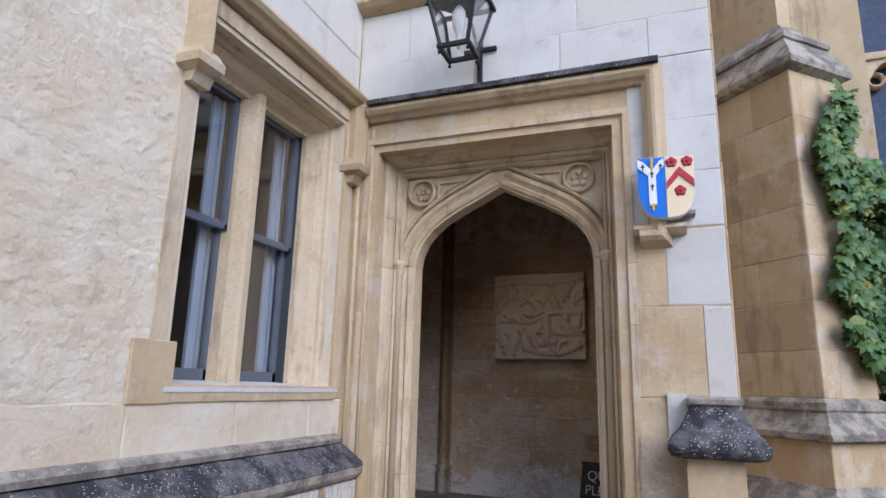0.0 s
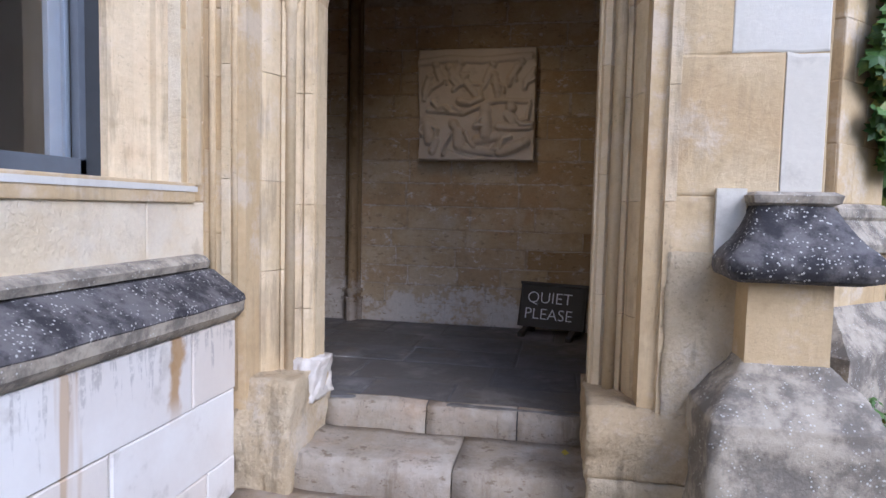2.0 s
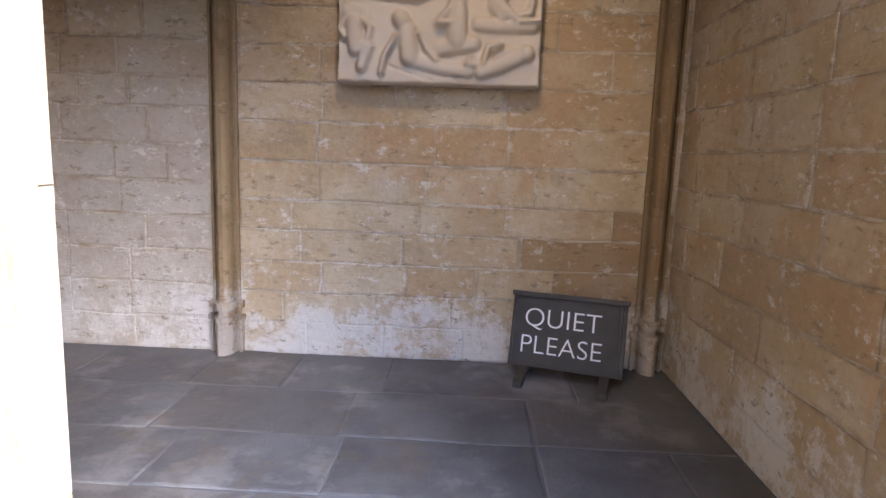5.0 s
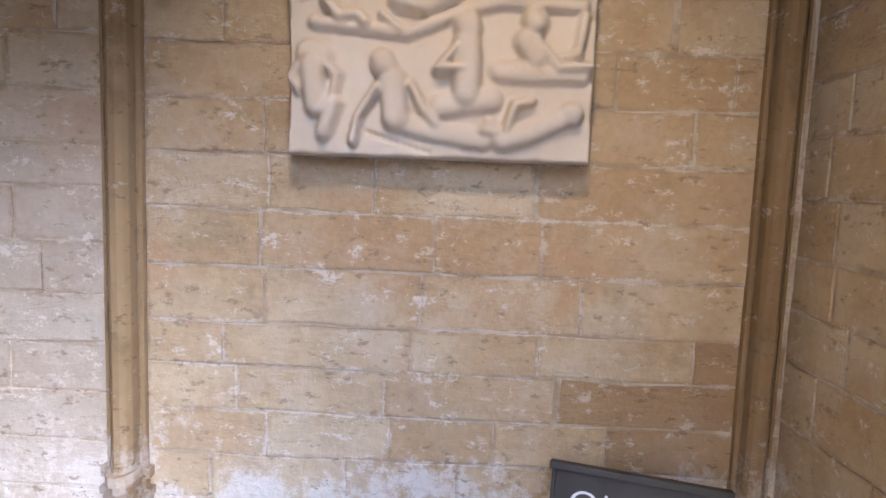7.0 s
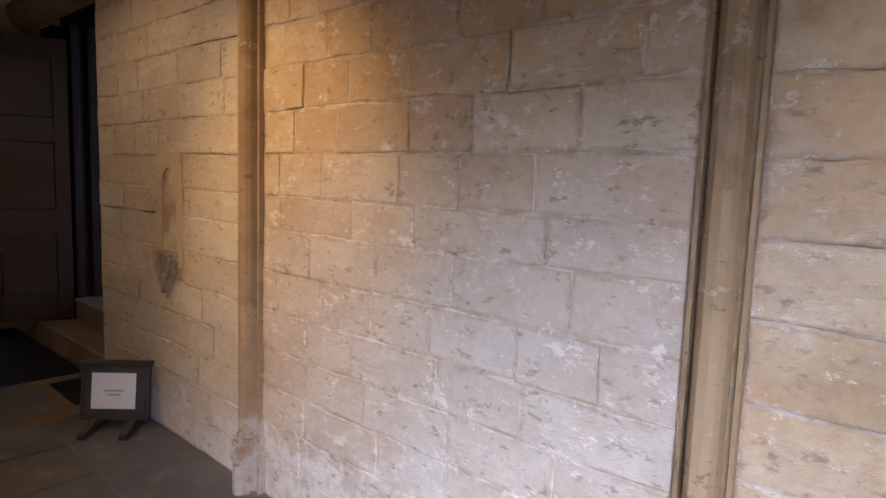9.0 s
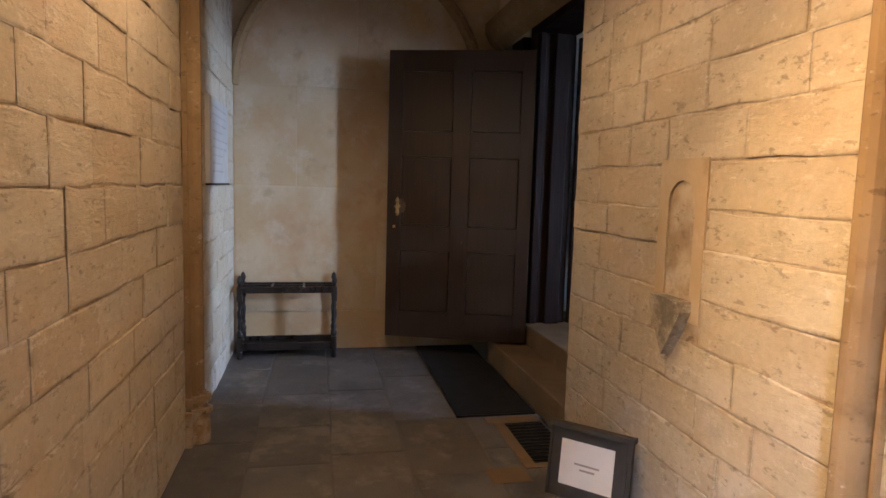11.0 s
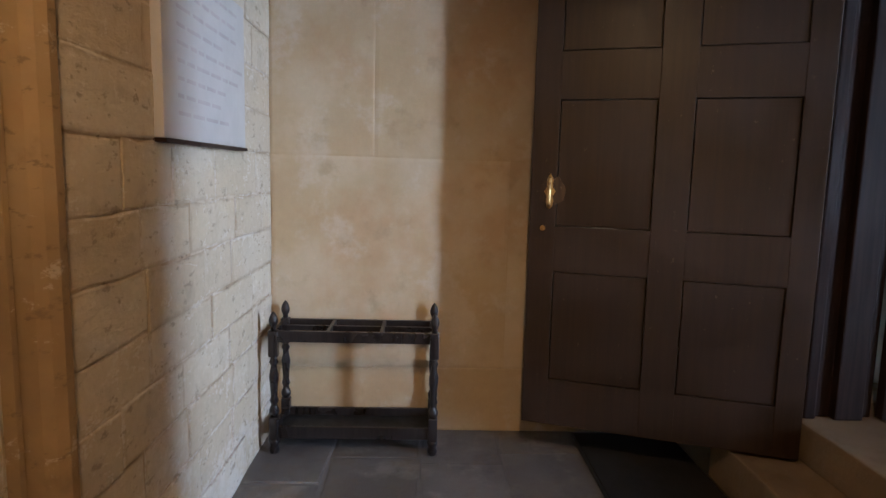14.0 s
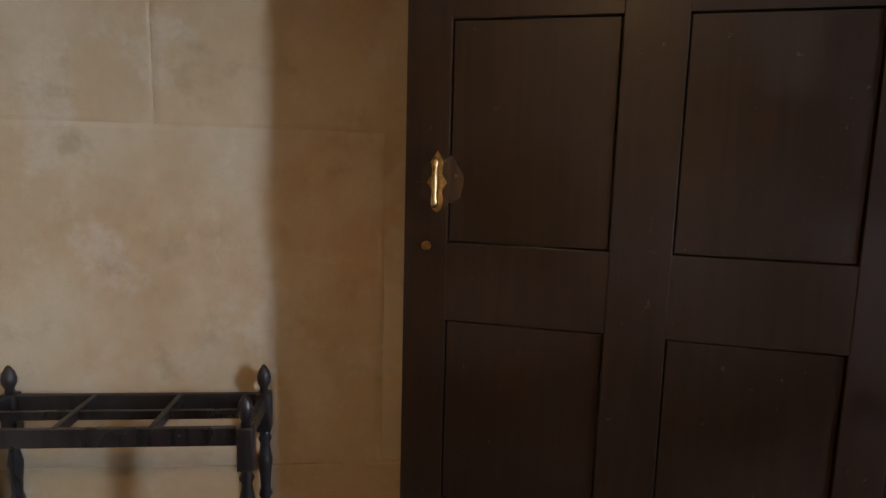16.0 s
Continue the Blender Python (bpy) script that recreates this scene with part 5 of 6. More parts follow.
# wall rib over the end wall
bm = bmesh.new()
rib = [(6.05 + 0.98 * math.cos(a), 2.6 + 1.05 * math.sin(a)) for a in [math.pi * k / 20 for k in range(21)]]
b2 = bmesh.new()
sweep(b2, rib, [(-0.02, XE), (-0.02, XE + 0.03), (0.01, XE + 0.06), (0.05, XE + 0.06), (0.07, XE + 0.03), (0.07, XE)])
b2.verts.index_update()
vs = [bm.verts.new((v.co.y, v.co.x, v.co.z)) for v in b2.verts]
for f in b2.faces:
    bm.faces.new([vs[v.index] for v in f.verts])
b2.free()
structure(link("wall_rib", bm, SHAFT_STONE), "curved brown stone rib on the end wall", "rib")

# ---- doorway to the ante-room ----
steps2 = structure(root("inner_steps", "two worn tan stone steps up to the doorway", "steps"))
for nm, y0, z0, z1, mat in (("lower_step", 7.10, FLOOR - 0.05, FLOOR + 0.15, INNER_STEP), ("upper_step", 7.35, FLOOR + 0.15, FLOOR + 0.31, INNER_STEP)):
    bm = bmesh.new()
    box(bm, -7.42, XB - 0.015, y0, 9.0, z0, z1, bevel=0.012)
    part(nm, bm, mat, steps2)
bm = bmesh.new()
box(bm, -7.75, -3.5, 7.7, 10.9, 0.5, FLOOR + 0.306)
structure(link("ante_room_floor", bm, STEP_STONE), "pale stone floor of the ante-room", "floor")
bm = bmesh.new()
box(bm, -7.95, -7.7, 7.75, 10.9, 0, TOP)
box(bm, XB, -3.5, YB + 0.47, YB + 0.5, 0, TOP)
box(bm, -3.5, -3.3, 7.5, 10.9, 0, TOP)
for a, b, z0, z1 in ((-7.95, -4.75, 0, TOP), (-4.25, -3.3, 0, TOP), (-4.75, -4.25, 0, 1.2), (-4.75, -4.25, 3.5, TOP)):
    box(bm, a, b, 10.6, 10.9, z0, z1)
wall("wall_ante_room", bm, PLASTER, "pale plastered ante-room walls with a narrow window")
bm = bmesh.new()
box(bm, -8.2, -3.3, YB + 0.47, 10.9, TOP, TOP + 0.15)
structure(link("ceiling_ante_room", bm, PLASTER), "plain pale ante-room ceiling", "ceiling")
# door case
case = structure(root("door_1", "dark timber door case in the stone opening", "door case"))
for nm, d in (("jamb", (-7.40, -7.24, 7.36, 7.68, FLOOR + 0.31, 3.05)), ("jamb_stop", (-7.30, -7.2, 7.50, 7.62, FLOOR + 0.31, 3.05)), ("jamb_edge", (-7.27, -7.215, 7.38, 7.43, FLOOR + 0.31, 3.05)), ("lining", (-7.7, -7.40, 7.3, 7.75, FLOOR, 3.05)), ("head", (-7.4, XB - 0.012, 7.36, 7.68, 3.05, 3.2))):
    boxed(nm, d, FRAME_WOOD, case, bevel=0.008)
bm = bmesh.new()
box(bm, XE, XB, 7.2, 7.62, 3.22, TOP)
wall("wall_over_door", bm, END_STONE, "buff stone over the inner doorway")
bm = bmesh.new()
prism(bm, [(7.21, 3.0), (7.13, 3.05), (7.08, 3.14), (7.08, 3.22), (7.21, 3.26)], "x", XE + 0.01, XB)
structure(link("lintel_moulding", bm, SHAFT_STONE), "moulded stone lintel over the inner doorway", "lintel")

# ---- the open panelled door ----
HINGE, FREE = Vector((-7.13, 7.32, 0)), Vector((-7.5, 6.25, 0))
along = (FREE - HINGE)
W = along.length
door = root("panelled_door", "large dark oak panelled door standing open, brass handle", "door",
            Matrix.Translation((FREE.x, FREE.y, 0.635)) @ Matrix.Rotation(math.atan2(-along.y, -along.x), 4, "Z"))
# local x runs from the free edge to the hinge; the seen face looks to -y
DH, TH = 2.26, 0.05
cols, rows = (0.10, 0.448, 0.573, 0.91), ((0.21, 0.70), (0.90, 1.44), (1.64, 2.1))


def door_piece(name, x0, x1, z0, z1, y0, y1, bevel=0.006, label=""):
    bm = bmesh.new()
    box(bm, x0, x1, y0, y1, z0, z1, bevel=bevel)
    return part(name, bm, DOOR_WOOD, door, label)


for x0, x1 in ((0, cols[0] * W), (cols[1] * W, cols[2] * W), (cols[3] * W, W)):
    door_piece("stile", x0, x1, 0, DH, 0, TH, 0.003)
for z0, z1 in ((0, rows[0][0]), (rows[0][1], rows[1][0]), (rows[1][1], rows[2][0]), (rows[2][1], DH)):
    for x0, x1 in ((cols[0] * W, cols[1] * W), (cols[2] * W, cols[3] * W)):
        door_piece("rail", x0 - 0.002, x1 + 0.002, z0, z1, 0.0012, TH - 0.001, 0.002)
for z0, z1 in rows:
    for x0, x1 in ((cols[0] * W, cols[1] * W), (cols[2] * W, cols[3] * W)):
        door_piece("panel", x0 + 0.004, x1 - 0.004, z0 + 0.004, z1 - 0.004, 0.006, TH - 0.008, 0.002)
bm = bmesh.new()
hx, hz = 0.085, 1.05
prism(bm, [(hx - 0.016, hz - 0.045), (hx - 0.01, hz - 0.068), (hx, hz - 0.075), (hx + 0.01, hz - 0.068), (hx + 0.016, hz - 0.045), (hx + 0.012, hz - 0.02), (hx + 0.025, hz), (hx + 0.012, hz + 0.02), (hx + 0.015, hz + 0.05), (hx, hz + 0.078), (hx - 0.015, hz + 0.05), (hx - 0.012, hz + 0.02), (hx - 0.025, hz), (hx - 0.012, hz - 0.02)], "y", -0.006, 0.001)
wear = bmesh.new()
edge = [(hx + 0.01 + (0.055 + 0.018 * noise.noise(Vector((3 * math.cos(a), 3 * math.sin(a), 2)))) * math.cos(a), hz + (0.062 + 0.02 * noise.noise(Vector((3 * math.cos(a), 3 * math.sin(a), 7)))) * math.sin(a)) for a in [2 * math.pi * k / 40 for k in range(40)]]
prism(wear, edge, "y", -0.0016, 0.001)
part("worn_patch", wear, WORN_WOOD, door, "paler rubbed wood round the handle")
plate = part("handle_plate", bm, BRASS, door, "worn brass handle plate")
bm = bmesh.new()
lathe(bm, [(0.006, hz - 0.062), (0.010, hz - 0.05), (0.006, hz - 0.03), (0.009, hz), (0.006, hz + 0.03), (0.010, hz + 0.05), (0.006, hz + 0.062)], hx, -0.03, 10)
for zz in (-0.05, 0.05):
    box(bm, hx - 0.005, hx + 0.005, -0.03, -0.004, hz + zz - 0.005, hz + zz + 0.005)
part("grip", bm, BRASS, plate, "bright brass grip", smooth=True)
bm = bmesh.new()
lathe(bm, [(0.012, 0.0), (0.012, 0.006)], 0, 0, 12)
for v in bm.verts:
    v.co = Vector((hx - 0.025 + v.co.x, -v.co.z, hz - 0.16 + v.co.y))
part("keyhole_plate", bm, BRASS, door)

# ---- slatted inner leaf ----
leaf = root("slatted_door", "dark timber inner door with barred openings, folded open", "door", pose(-7.2, 7.70, FLOOR + 0.315, 0, 0, 90))
LW, LH = 0.78, 2.25
for nm, d in (("stile", (0, 0.105, 0, LH)), ("stile", (LW - 0.105, LW, 0, LH)), ("bottom_rail", (0.105, LW - 0.105, 0, 0.15)), ("lock_rail", (0.105, LW - 0.105, 0.76, 0.93)), ("middle_rail", (0.105, LW - 0.105, 1.21, 1.33)), ("top_rail", (0.105, LW - 0.105, 2.1, LH))):
    bm = bmesh.new()
    box(bm, d[0], d[1], 0.0, 0.045, d[2], d[3], bevel=0.005)
    part(nm, bm, FRAME_WOOD, leaf)
bm = bmesh.new()
box(bm, 0.1, LW - 0.1, 0.012, 0.034, 0.92, 1.22)
panel = part("panel", bm, FRAME_WOOD, leaf)
bm = bmesh.new()
box(bm, 0.15, LW - 0.15, 0.002, 0.04, 0.97, 1.17, bevel=0.012)
part("raised_field", bm, FRAME_WOOD, panel)
for z0, z1 in ((0.15, 0.76), (1.33, 2.1)):
    for k in range(9):
        x = 0.105 + (LW - 0.21) * (k + 0.75) / 9.5
        bm = bmesh.new()
        lathe(bm, [(0.0115, z0 - 0.005), (0.0115, z1 + 0.005)], x, 0.02, 8)
        part("bar", bm, FRAME_WOOD, leaf, smooth=True)

# ---- door mat ----
mat_ob = root("door_mat", "long black bristle door mat on the flagstones", "mat")
bm = bmesh.new()
box(bm, -7.72, -6.11, 6.55, 7.035, FLOOR + 0.001, FLOOR + 0.017, bevel=0.004)
part("mat_bed", bm, MAT_FIBRE, mat_ob)
bm = bmesh.new()
for d in ((-7.73, -6.10, 6.54, 6.552), (-6.112, -6.10, 6.54, 7.04)):
    box(bm, *d, FLOOR + 0.001, FLOOR + 0.014)
part("mat_edge", bm, IRON, mat_ob)

# ---- floor grating by the mat ----
gr = root("floor_grating", "small dark iron grating in a tan stone edging", "grating")
for d in ((-6.07, -5.98, 6.70, 7.03), (-5.98, -5.45, 6.735, 6.80), (-5.45, -5.40, 6.735, 7.03)):
    boxed("stone_edging", (*d, FLOOR - 0.01, FLOOR + 0.006), INNER_STEP, gr, "worn tan stone edging", bevel=0.003)
boxed("grating_bed", (-5.98, -5.45, 6.80, 7.03, FLOOR - 0.01, FLOOR + 0.0015), MAT_FIBRE, gr)
for k in range(12):
    x = -5.96 + 0.0425 * k
    boxed("bar", (x, x + 0.014, 6.805, 7.025, FLOOR + 0.0015, FLOOR + 0.005), IRON, gr)
boxed("flagstone", (-5.42, -5.27, 6.53, 6.725, FLOOR - 0.01, FLOOR + 0.005), INNER_STEP, floor, "paler worn tan flagstone", bevel=0.003)

# ---- umbrella stand ----
stand = root("umbrella_stand", "black turned-wood umbrella stand against the end wall", "umbrella stand")
SX0, SX1, SY0, SY1, SH = -7.735, -7.50, 5.125, 5.845, 0.575
LEG = [(0.020, 0.0), (0.024, 0.02), (0.018, 0.04), (0.024, 0.05), (0.026, 0.06)]
TURNED = [(0.016, 0.175), (0.023, 0.19), (0.024, 0.205), (0.015, 0.225), (0.014, 0.235), (0.021, 0.25), (0.015, 0.27), (0.017, 0.31), (0.021, 0.345), (0.022, 0.365), (0.015, 0.40), (0.014, 0.415), (0.021, 0.43), (0.014, 0.445), (0.018, 0.455)]
FINIAL = [(0.014, 0.575), (0.012, 0.59), (0.019, 0.605), (0.021, 0.62), (0.016, 0.64), (0.007, 0.655), (0.002, 0.66)]
for lx, ly in ((SX0, SY0), (SX1, SY0), (SX0, SY1), (SX1, SY1)):
    bm = bmesh.new()
    lathe(bm, [(r, FLOOR + z) for r, z in LEG + [(0.02, 0.07)]], lx, ly, 12)
    box(bm, lx - 0.021, lx + 0.021, ly - 0.021, ly + 0.021, FLOOR + 0.065, FLOOR + 0.175, bevel=0.004)
    lathe(bm, [(r, FLOOR + z) for r, z in TURNED], lx, ly, 12)
    box(bm, lx - 0.021, lx + 0.021, ly - 0.021, ly + 0.021, FLOOR + 0.455, FLOOR + 0.575, bevel=0.005)
    leg = part("leg", bm, STAND_WOOD, stand, smooth=True)
    bm = bmesh.new()
    lathe(bm, [(r, FLOOR + z) for r, z in FINIAL], lx, ly, 12)
    part("finial", bm, STAND_WOOD, leg, smooth=True)
for zz, hgt, th in ((0.547, 0.05, 0.018), (0.10, 0.055, 0.018)):
    for x in (SX0, SX1):
        boxed("rail", (x - th / 2, x + th / 2, SY0, SY1, FLOOR + zz - hgt / 2, FLOOR + zz + hgt / 2), STAND_WOOD, stand, bevel=0.003)
    for y in (SY0, SY1):
        boxed("side_rail", (SX0, SX1, y - th / 2, y + th / 2, FLOOR + zz - hgt / 2, FLOOR + zz + hgt / 2), STAND_WOOD, stand, bevel=0.003)
boxed("divider", ((SX0 + SX1) / 2 - 0.007, (SX0 + SX1) / 2 + 0.007, SY0, SY1, FLOOR + 0.545, FLOOR + 0.57), STAND_WOOD, stand, bevel=0.002)
for k in (1, 2):
    y = SY0 + (SY1 - SY0) * k / 3
    boxed("divider", (SX0, SX1, y - 0.008, y + 0.008, FLOOR + 0.546, FLOOR + 0.573), STAND_WOOD, stand, bevel=0.002)
boxed("drip_tray", (SX0 + 0.01, SX1 - 0.01, SY0 + 0.01, SY1 - 0.01, FLOOR + 0.075, FLOOR + 0.09), IRON, stand, "dark metal drip tray")

# ---- carved relief ----
RW, RH, GX, GZ = 0.905, 0.85, 150, 140
field = np.zeros((GZ + 1, GX + 1))
uu, vv = np.meshgrid(np.linspace(0, RW, GX + 1), np.linspace(0, RH, GZ + 1))


def limb(x0, y0, x1, y1, r, h):
    """A rounded rod of the carving, from and to in hundredths of its size."""
    a, b = np.array((x0, y0)) / 1022, np.array((x1, y1)) / 1022
    d = b - a
    t = np.clip(((uu - a[0]) * d[0] + (vv - a[1]) * d[1]) / max(1e-9, d @ d), 0, 1)
    r = 0.88 * r
    q = np.hypot(uu - a[0] - t * d[0], vv - a[1] - t * d[1]) / r
    np.maximum(field, h * np.sqrt(np.clip(1 - q ** 2, 0, 1)) ** 0.65, out=field)


def limbs(points, r, h):
    for (x0, y0), (x1, y1) in zip(points, points[1:]):
        limb(x0, y0, x1, y1, r, h)


# plain rounded shapes, from the bottom row up
limbs([(80, 265), (88, 200), (95, 150)], 0.042, 0.05)
limbs([(95, 140), (150, 155), (118, 68)], 0.028, 0.05)
limbs([(42, 262), (18, 228), (42, 195)], 0.018, 0.035)
limbs([(122, 268), (158, 238), (142, 165)], 0.018, 0.04)
limbs([(75, 300), (100, 290)], 0.05, 0.03)
limb(292, 282, 298, 270, 0.042, 0.06)
limbs([(322, 228), (330, 165), (335, 118)], 0.046, 0.052)
limbs([(278, 205), (222, 115), (208, 45)], 0.018, 0.05)
limbs([(382, 215), (415, 150), (455, 105)], 0.018, 0.045)
limbs([(335, 108), (470, 78), (600, 62)], 0.036, 0.028)
limb(540, 395, 545, 385, 0.046, 0.055)
limbs([(542, 340), (548, 260), (545, 195)], 0.048, 0.056)
limbs([(512, 325), (458, 262), (545, 266)], 0.018, 0.06)
limbs([(470, 155), (545, 170), (620, 182)], 0.04, 0.035)
limb(738, 412, 742, 405, 0.042, 0.055)
limbs([(720, 350), (752, 312)], 0.045, 0.045)
limbs([(772, 325), (815, 275), (905, 280)], 0.017, 0.05)
limbs([(885, 425), (868, 315), (800, 300)], 0.018, 0.04)
limbs([(640, 265), (720, 260), (880, 262)], 0.035, 0.03)
limb(858, 146, 862, 142, 0.038, 0.055)
limbs([(820, 128), (735, 85), (660, 62)], 0.04, 0.042)
limbs([(740, 178), (690, 165), (668, 92)], 0.018, 0.05)
limbs([(612, 108), (600, 90), (640, 85)], 0.022, 0.045)
limbs([(85, 392), (240, 378), (365, 365), (545, 440), (640, 462), (880, 455)], 0.022, 0.03)
limbs([(120, 455), (165, 405), (215, 415), (240, 390)], 0.022, 0.05)
limbs([(285, 420), (345, 375)], 0.015, 0.04)
limbs([(330, 460), (420, 440), (500, 478)], 0.03, 0.045)
r9 = random.Random(90)
for k in range(9):
    x, y, lean = 70 + 95 * k + r9.uniform(-25, 25), 580 + r9.uniform(-60, 60), r9.uniform(-70, 70)
    limbs([(x, y), (x + lean, y + 80)], 0.032, 0.034)
    limb(x + 1.5 * lean, y + 125, x + 1.5 * lean + 4, y + 121, 0.028, 0.038)
    limbs([(x + lean, y + 70), (x + r9.uniform(30, 80), y + r9.uniform(0, 70)), (x + r9.uniform(0, 60), y - 20)], 0.013, 0.03)
    limbs([(x, y - 10), (x + r9.uniform(-70, 70), y - 55)], 0.02, 0.03)
limbs([(0, 760), (250, 790), (500, 770), (880, 800)], 0.03, 0.025)
cut = np.abs((vv - 0.075) + (uu - 0.23) * 0.3)
field -= np.where((cut < 0.004) & (uu > 0.22) & (uu < 0.43), 0.014, 0)
for _ in range(1):
    p = np.pad(field, 1, mode="edge")
    field = (p[1:-1, 1:-1] * 2 + p[:-2, 1:-1] + p[2:, 1:-1] + p[1:-1, :-2] + p[1:-1, 2:]) / 6
YR = YB - 0.115
verts, faces = [], []
for j in range(GZ + 1):
    for i in range(GX + 1):
        u, v = uu[j, i], vv[j, i]
        wob = 0.006 * noise.noise(Vector((u * 6, v * 6, 1)))
        edge = min(u, RW - u, v, RH - v)
        chip = 0.02 * max(0, noise.noise(Vector((u * 13, v * 13, 5)))) * (edge < 0.012)
        cx = -1.372 + u + (0.012 * math.sin(v * 7) if i in (0, 1) else 0)
        verts.append((cx, YR - field[j, i] - wob + chip + 0.02 * (edge < 0.004), 1.775 + v))
for j in range(GZ):
    for i in range(GX):
        a = j * (GX + 1) + i
        faces.append((a, a + 1, a + GX + 2, a + GX + 1))
rim = [i for i in range(GX + 1)] + [(j + 1) * (GX + 1) - 1 for j in range(1, GZ + 1)] + [GZ * (GX + 1) + i for i in range(GX - 1, -1, -1)] + [j * (GX + 1) for j in range(GZ - 1, 0, -1)]
base = len(verts)
for k in rim:
    x, y, z = verts[k]
    verts.append((x, YB - 0.002, z))
for k in range(len(rim)):
    l = (k + 1) % len(rim)
    faces.append((rim[k], base + k, base + l, rim[l]))
me = bpy.data.meshes.new("carved_relief")
me.from_pydata(verts, [], faces)
me.materials.append(RELIEF_STONE)
for p in me.polygons:
    p.use_smooth = len(p.vertices) == 4 and p.index < GX * GZ
tagged(new("carved_relief", me), "pale carved stone relief slab fixed to the ochre wall", "relief")


# ---- notices ----
def lettering(name, body, size, parent, m, material):
    cu = bpy.data.curves.new(name, "FONT")
    cu.body, cu.size, cu.extrude, cu.align_x, cu.offset = body, size, 0.0006, "CENTER", -0.0016
    t = bpy.data.objects.new(name, cu)
    me = bpy.data.meshes.new_from_object(t)
    bpy.data.objects.remove(t)
    me.materials.append(material)
    ob = new(name, me)
    ob.parent = parent
    ob.matrix_local = m
    return ob


def board_sign(m, w, h, lean, label):
    """A floor sign: a framed board that leans back on two sledge feet. Local x along, -y towards the reader, z up."""
    ob = root("floor_sign", label, "sign", m)
    tilt = Matrix.Translation((0, 0, 0.055)) @ Matrix.Rotation(radians(-lean), 4, "X")
    def tp(name, dims, bevel=0.003, material=SIGN_PAINT, lab=""):
        bm = bmesh.new()
        box(bm, *dims, bevel=bevel)
        bm.transform(tilt)
        return part(name, bm, material, ob, lab)
    face = tp("board", (-w / 2 + 0.012, w / 2 - 0.03, -0.012, 0.010, 0.0, h))
    tp("top_rail", (-w / 2 - 0.008, w / 2 + 0.008, -0.028, 0.026, h, h + 0.022))
    tp("end_stile", (-w / 2, -w / 2 + 0.012, -0.018, 0.02, 0.0, h))
    tp("end_stile", (w / 2 - 0.03, w / 2 - 0.016, -0.018, 0.02, 0.0, h))
    tp("end_stile", (w / 2 - 0.014, w / 2, -0.018, 0.02, 0.0, h))
    for sx in (-1, 1):
        bm = bmesh.new()
        x = sx * (w / 2 - 0.075)
        prism(bm, [(-0.15, 0.0), (-0.15, 0.03), (-0.03, 0.06), (0.05, 0.06), (0.13, 0.03), (0.13, 0.0), (0.10, 0.0), (0.05, 0.03), (-0.05, 0.03), (-0.11, 0.0)], "x", x - 0.02, x + 0.02)
        part("foot", bm, SIGN_PAINT, ob)
    return ob, tilt @ Matrix.Translation((0, -0.0135, 0)) @ Matrix.Rotation(math.pi / 2, 4, "X")


qs, on_face = board_sign(pose(-0.300, 6.80, FLOOR, 0, 0, -17), 0.51, 0.32, 15, "dark grey wooden floor sign with white words")
lettering("word", "QUIET", 0.122, qs, on_face @ Matrix.Translation((-0.025, 0.185, 0)), LETTER)["label"] = "white painted capitals"
lettering("word", "PLEASE", 0.120, qs, on_face @ Matrix.Translation((-0.025, 0.062, 0)), LETTER)["label"] = "white painted capitals"
ns, on_face = board_sign(pose(-4.945, 6.84, FLOOR, 0, 0, 45), 0.36, 0.30, 8, "dark grey wooden floor sign with a white notice")
bm = bmesh.new()
box(bm, -0.125, 0.11, 0.06, 0.255, -0.001, 0.001)
bm.transform(on_face)
sheet = part("paper_notice", bm, PAPER, ns, "white printed paper sheet")
for k, (a, b) in enumerate(((-0.06, 0.05), (-0.035, 0.03))):
    bm = bmesh.new()
    box(bm, a, b, 0.155 - 0.022 * k, 0.163 - 0.022 * k, 0.001, 0.002)
    bm.transform(on_face)
    part("print_line", bm, PRINT, sheet)

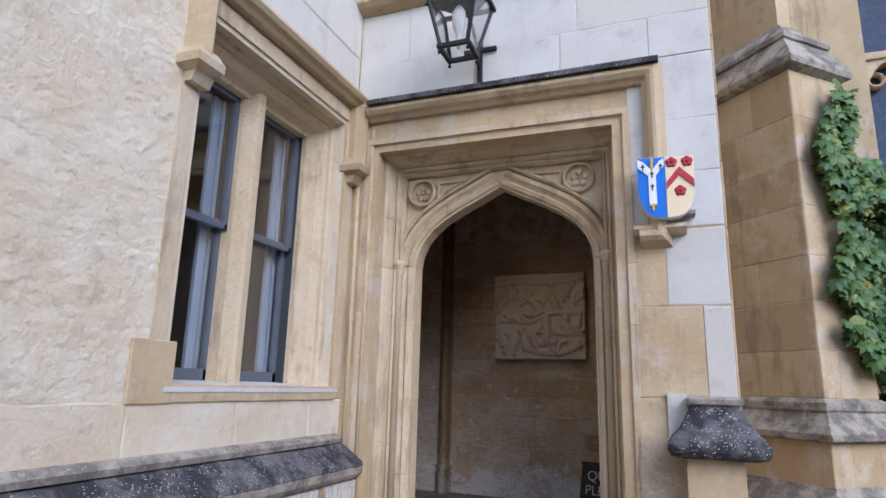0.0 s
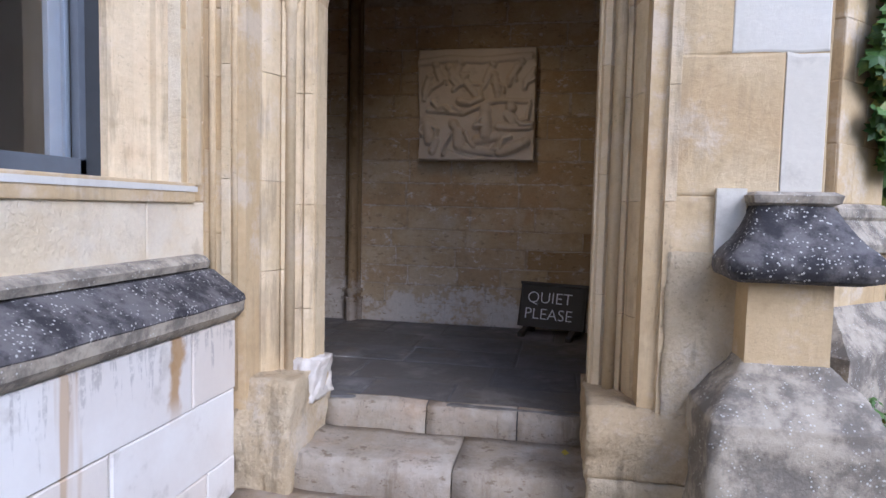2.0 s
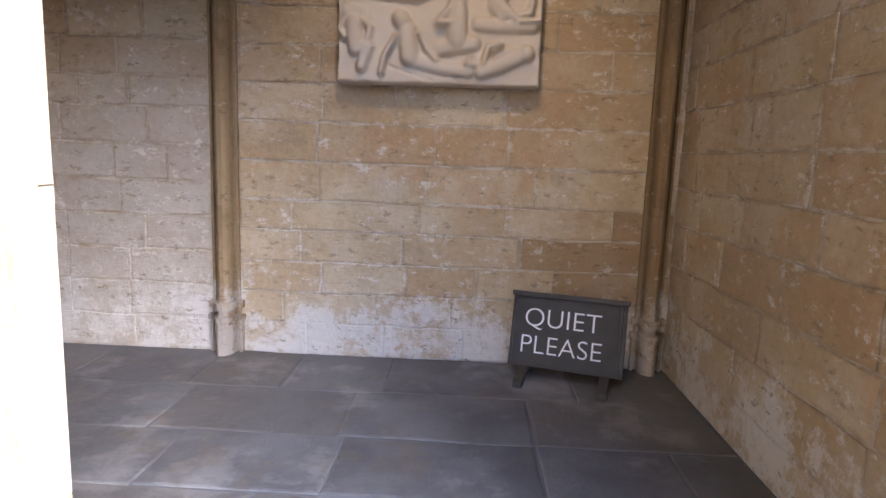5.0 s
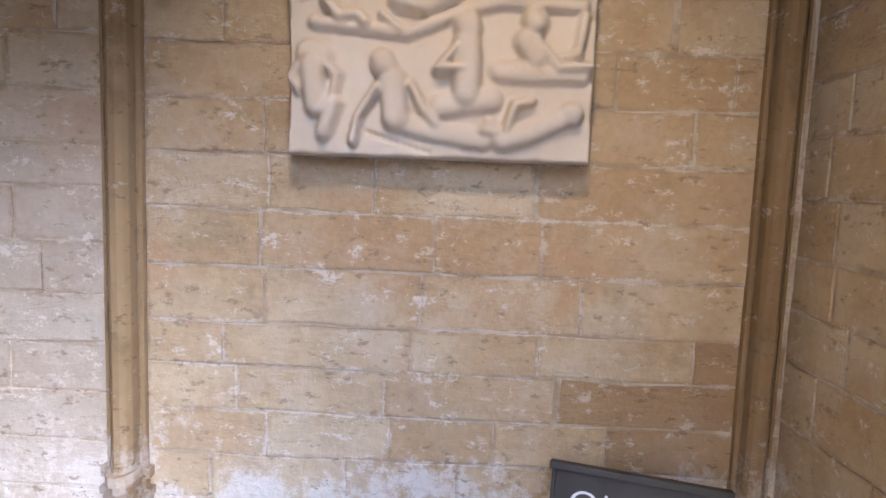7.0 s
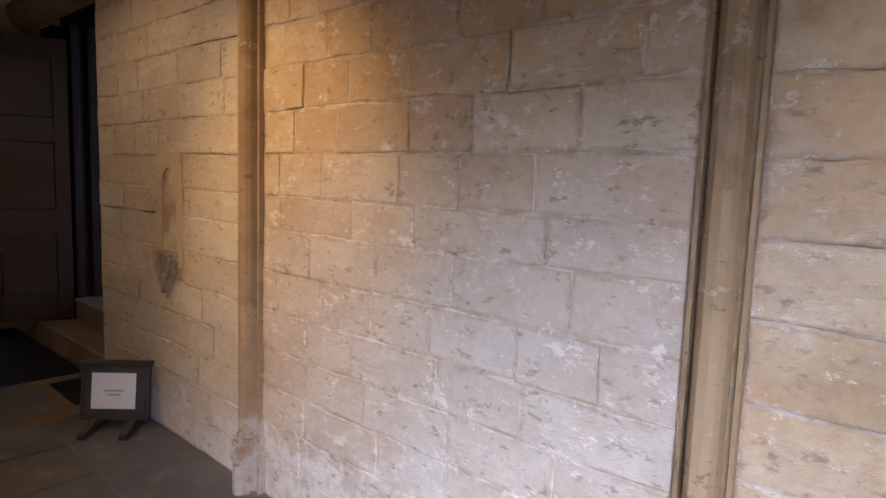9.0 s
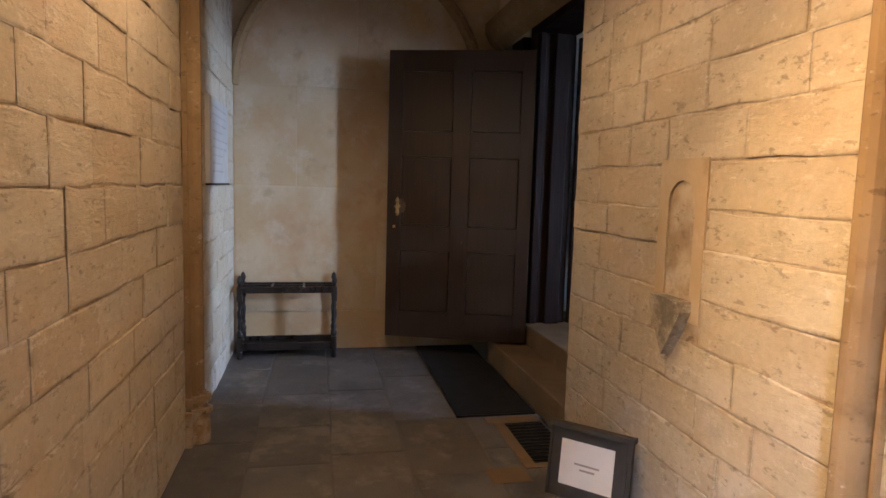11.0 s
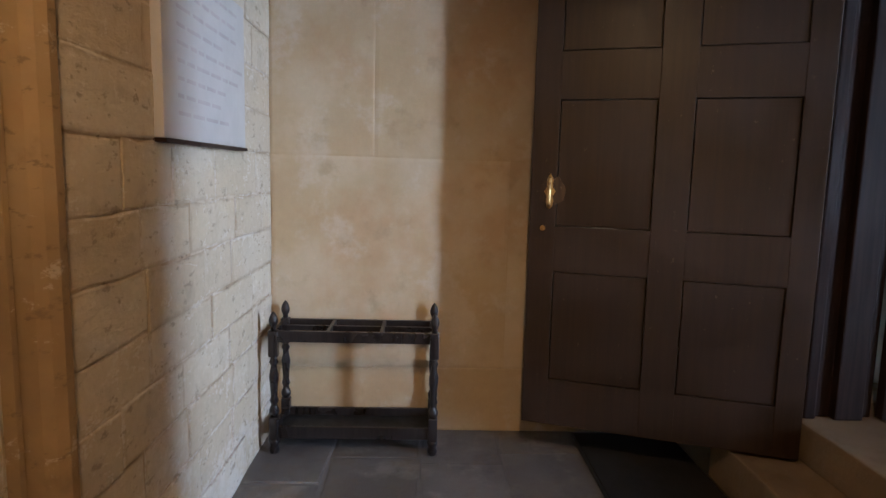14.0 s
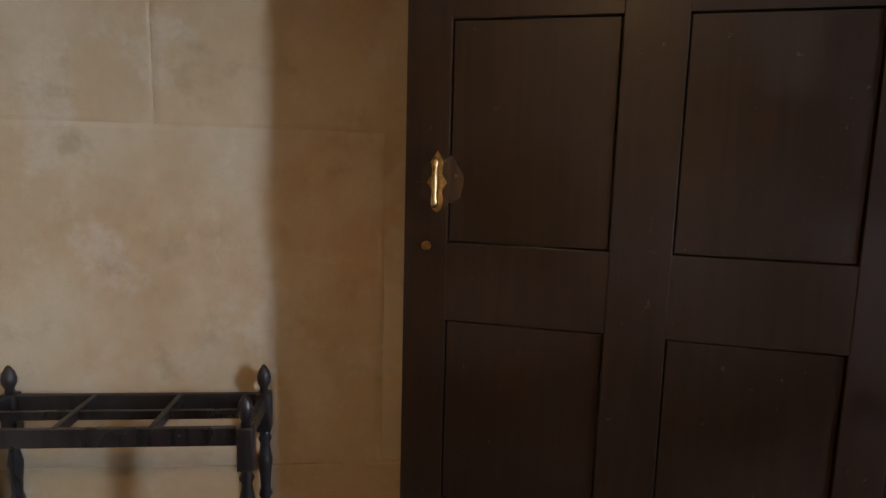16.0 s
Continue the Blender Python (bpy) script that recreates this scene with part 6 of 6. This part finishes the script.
nbd = root("notice_board", "cream notice board with faded red lettering on the wall", "notice board")
BX0, BX1, BZ0, BZ1 = -7.29, -6.54, 1.832, 2.36
boxed("board", (BX0, BX1, YI - 0.004, YI + 0.026, BZ0, BZ1), BOARD_PAINT, nbd, bevel=0.003)
boxed("lower_edge", (BX0 - 0.004, BX1 + 0.004, YI - 0.004, YI + 0.032, BZ0 - 0.012, BZ0), FRAME_WOOD, nbd, "dark lower edging")
r5 = random.Random(5)
for k in range(9):
    z = BZ0 + 0.07 + 0.05 * k
    x = BX1 - 0.1
    end = BX0 + r5.uniform(0.12, 0.28)
    while x > end:
        l = r5.uniform(0.04, 0.11)
        boxed("print_line", (x - l, x, YI + 0.026, YI + 0.0268, z, z + 0.012), RED_PRINT, nbd)
        x -= l + 0.02

# ---- ceiling lantern that warms the passage ----
cl = root("ceiling_lantern", "small brass-topped ceiling lantern over the passage", "lantern")
CLX, CLY, CLZ = -4.65, 5.85, 3.15
bm = bmesh.new()
lathe(bm, [(0.05, TOP), (0.05, TOP - 0.02), (0.012, TOP - 0.03), (0.012, CLZ + 0.22), (0.12, CLZ + 0.16), (0.13, CLZ + 0.05), (0.125, CLZ + 0.05), (0.11, CLZ + 0.15), (0.01, CLZ + 0.2)], CLX, CLY, 18)
part("shade", bm, BRASS, cl, "brass shade", smooth=True)

# ---- small spotlight that throws the warm pool on the wall ----
for at, to, *_ in SPOTS:
    sl = root("wall_spotlight", "small black spotlight high on the passage wall", "spotlight", group="spotlights of the passage")
    bm = bmesh.new()
    lathe(bm, [(0.02, 0.13), (0.042, 0.12), (0.045, -0.02), (0.041, -0.02), (0.038, 0.10), (0.01, 0.105)], 0, 0, 16)
    bm.transform(look(at, to))
    part("housing", bm, IRON, sl, smooth=True)
    bm = bmesh.new()
    box(bm, at.x - 0.012, at.x + 0.012, YI - 0.002, at.y - 0.03, at.z + 0.06, at.z + 0.085, bevel=0.003)
    part("bracket", bm, IRON, sl)

bm = bmesh.new()
vs = [bm.verts.new(p) for p in ((0, -0.025, 0.002), (0.018, -0.005, 0.006), (0.012, 0.02, 0.002), (0, 0.03, 0.008), (-0.013, 0.018, 0.003), (-0.017, -0.006, 0.007))]
c = bm.verts.new((0, 0, 0.001))
for k in range(6):
    bm.faces.new((vs[k], vs[(k + 1) % 6], c))
lf = link("fallen_leaf", bm, paint_mat("yellow_leaf", (0.55, 0.42, 0.06), 0.6))
lf.location = (-0.2, 4.9, FLOOR - 0.132)
tagged(lf, "small yellow fallen leaf on the worn step", "leaf")
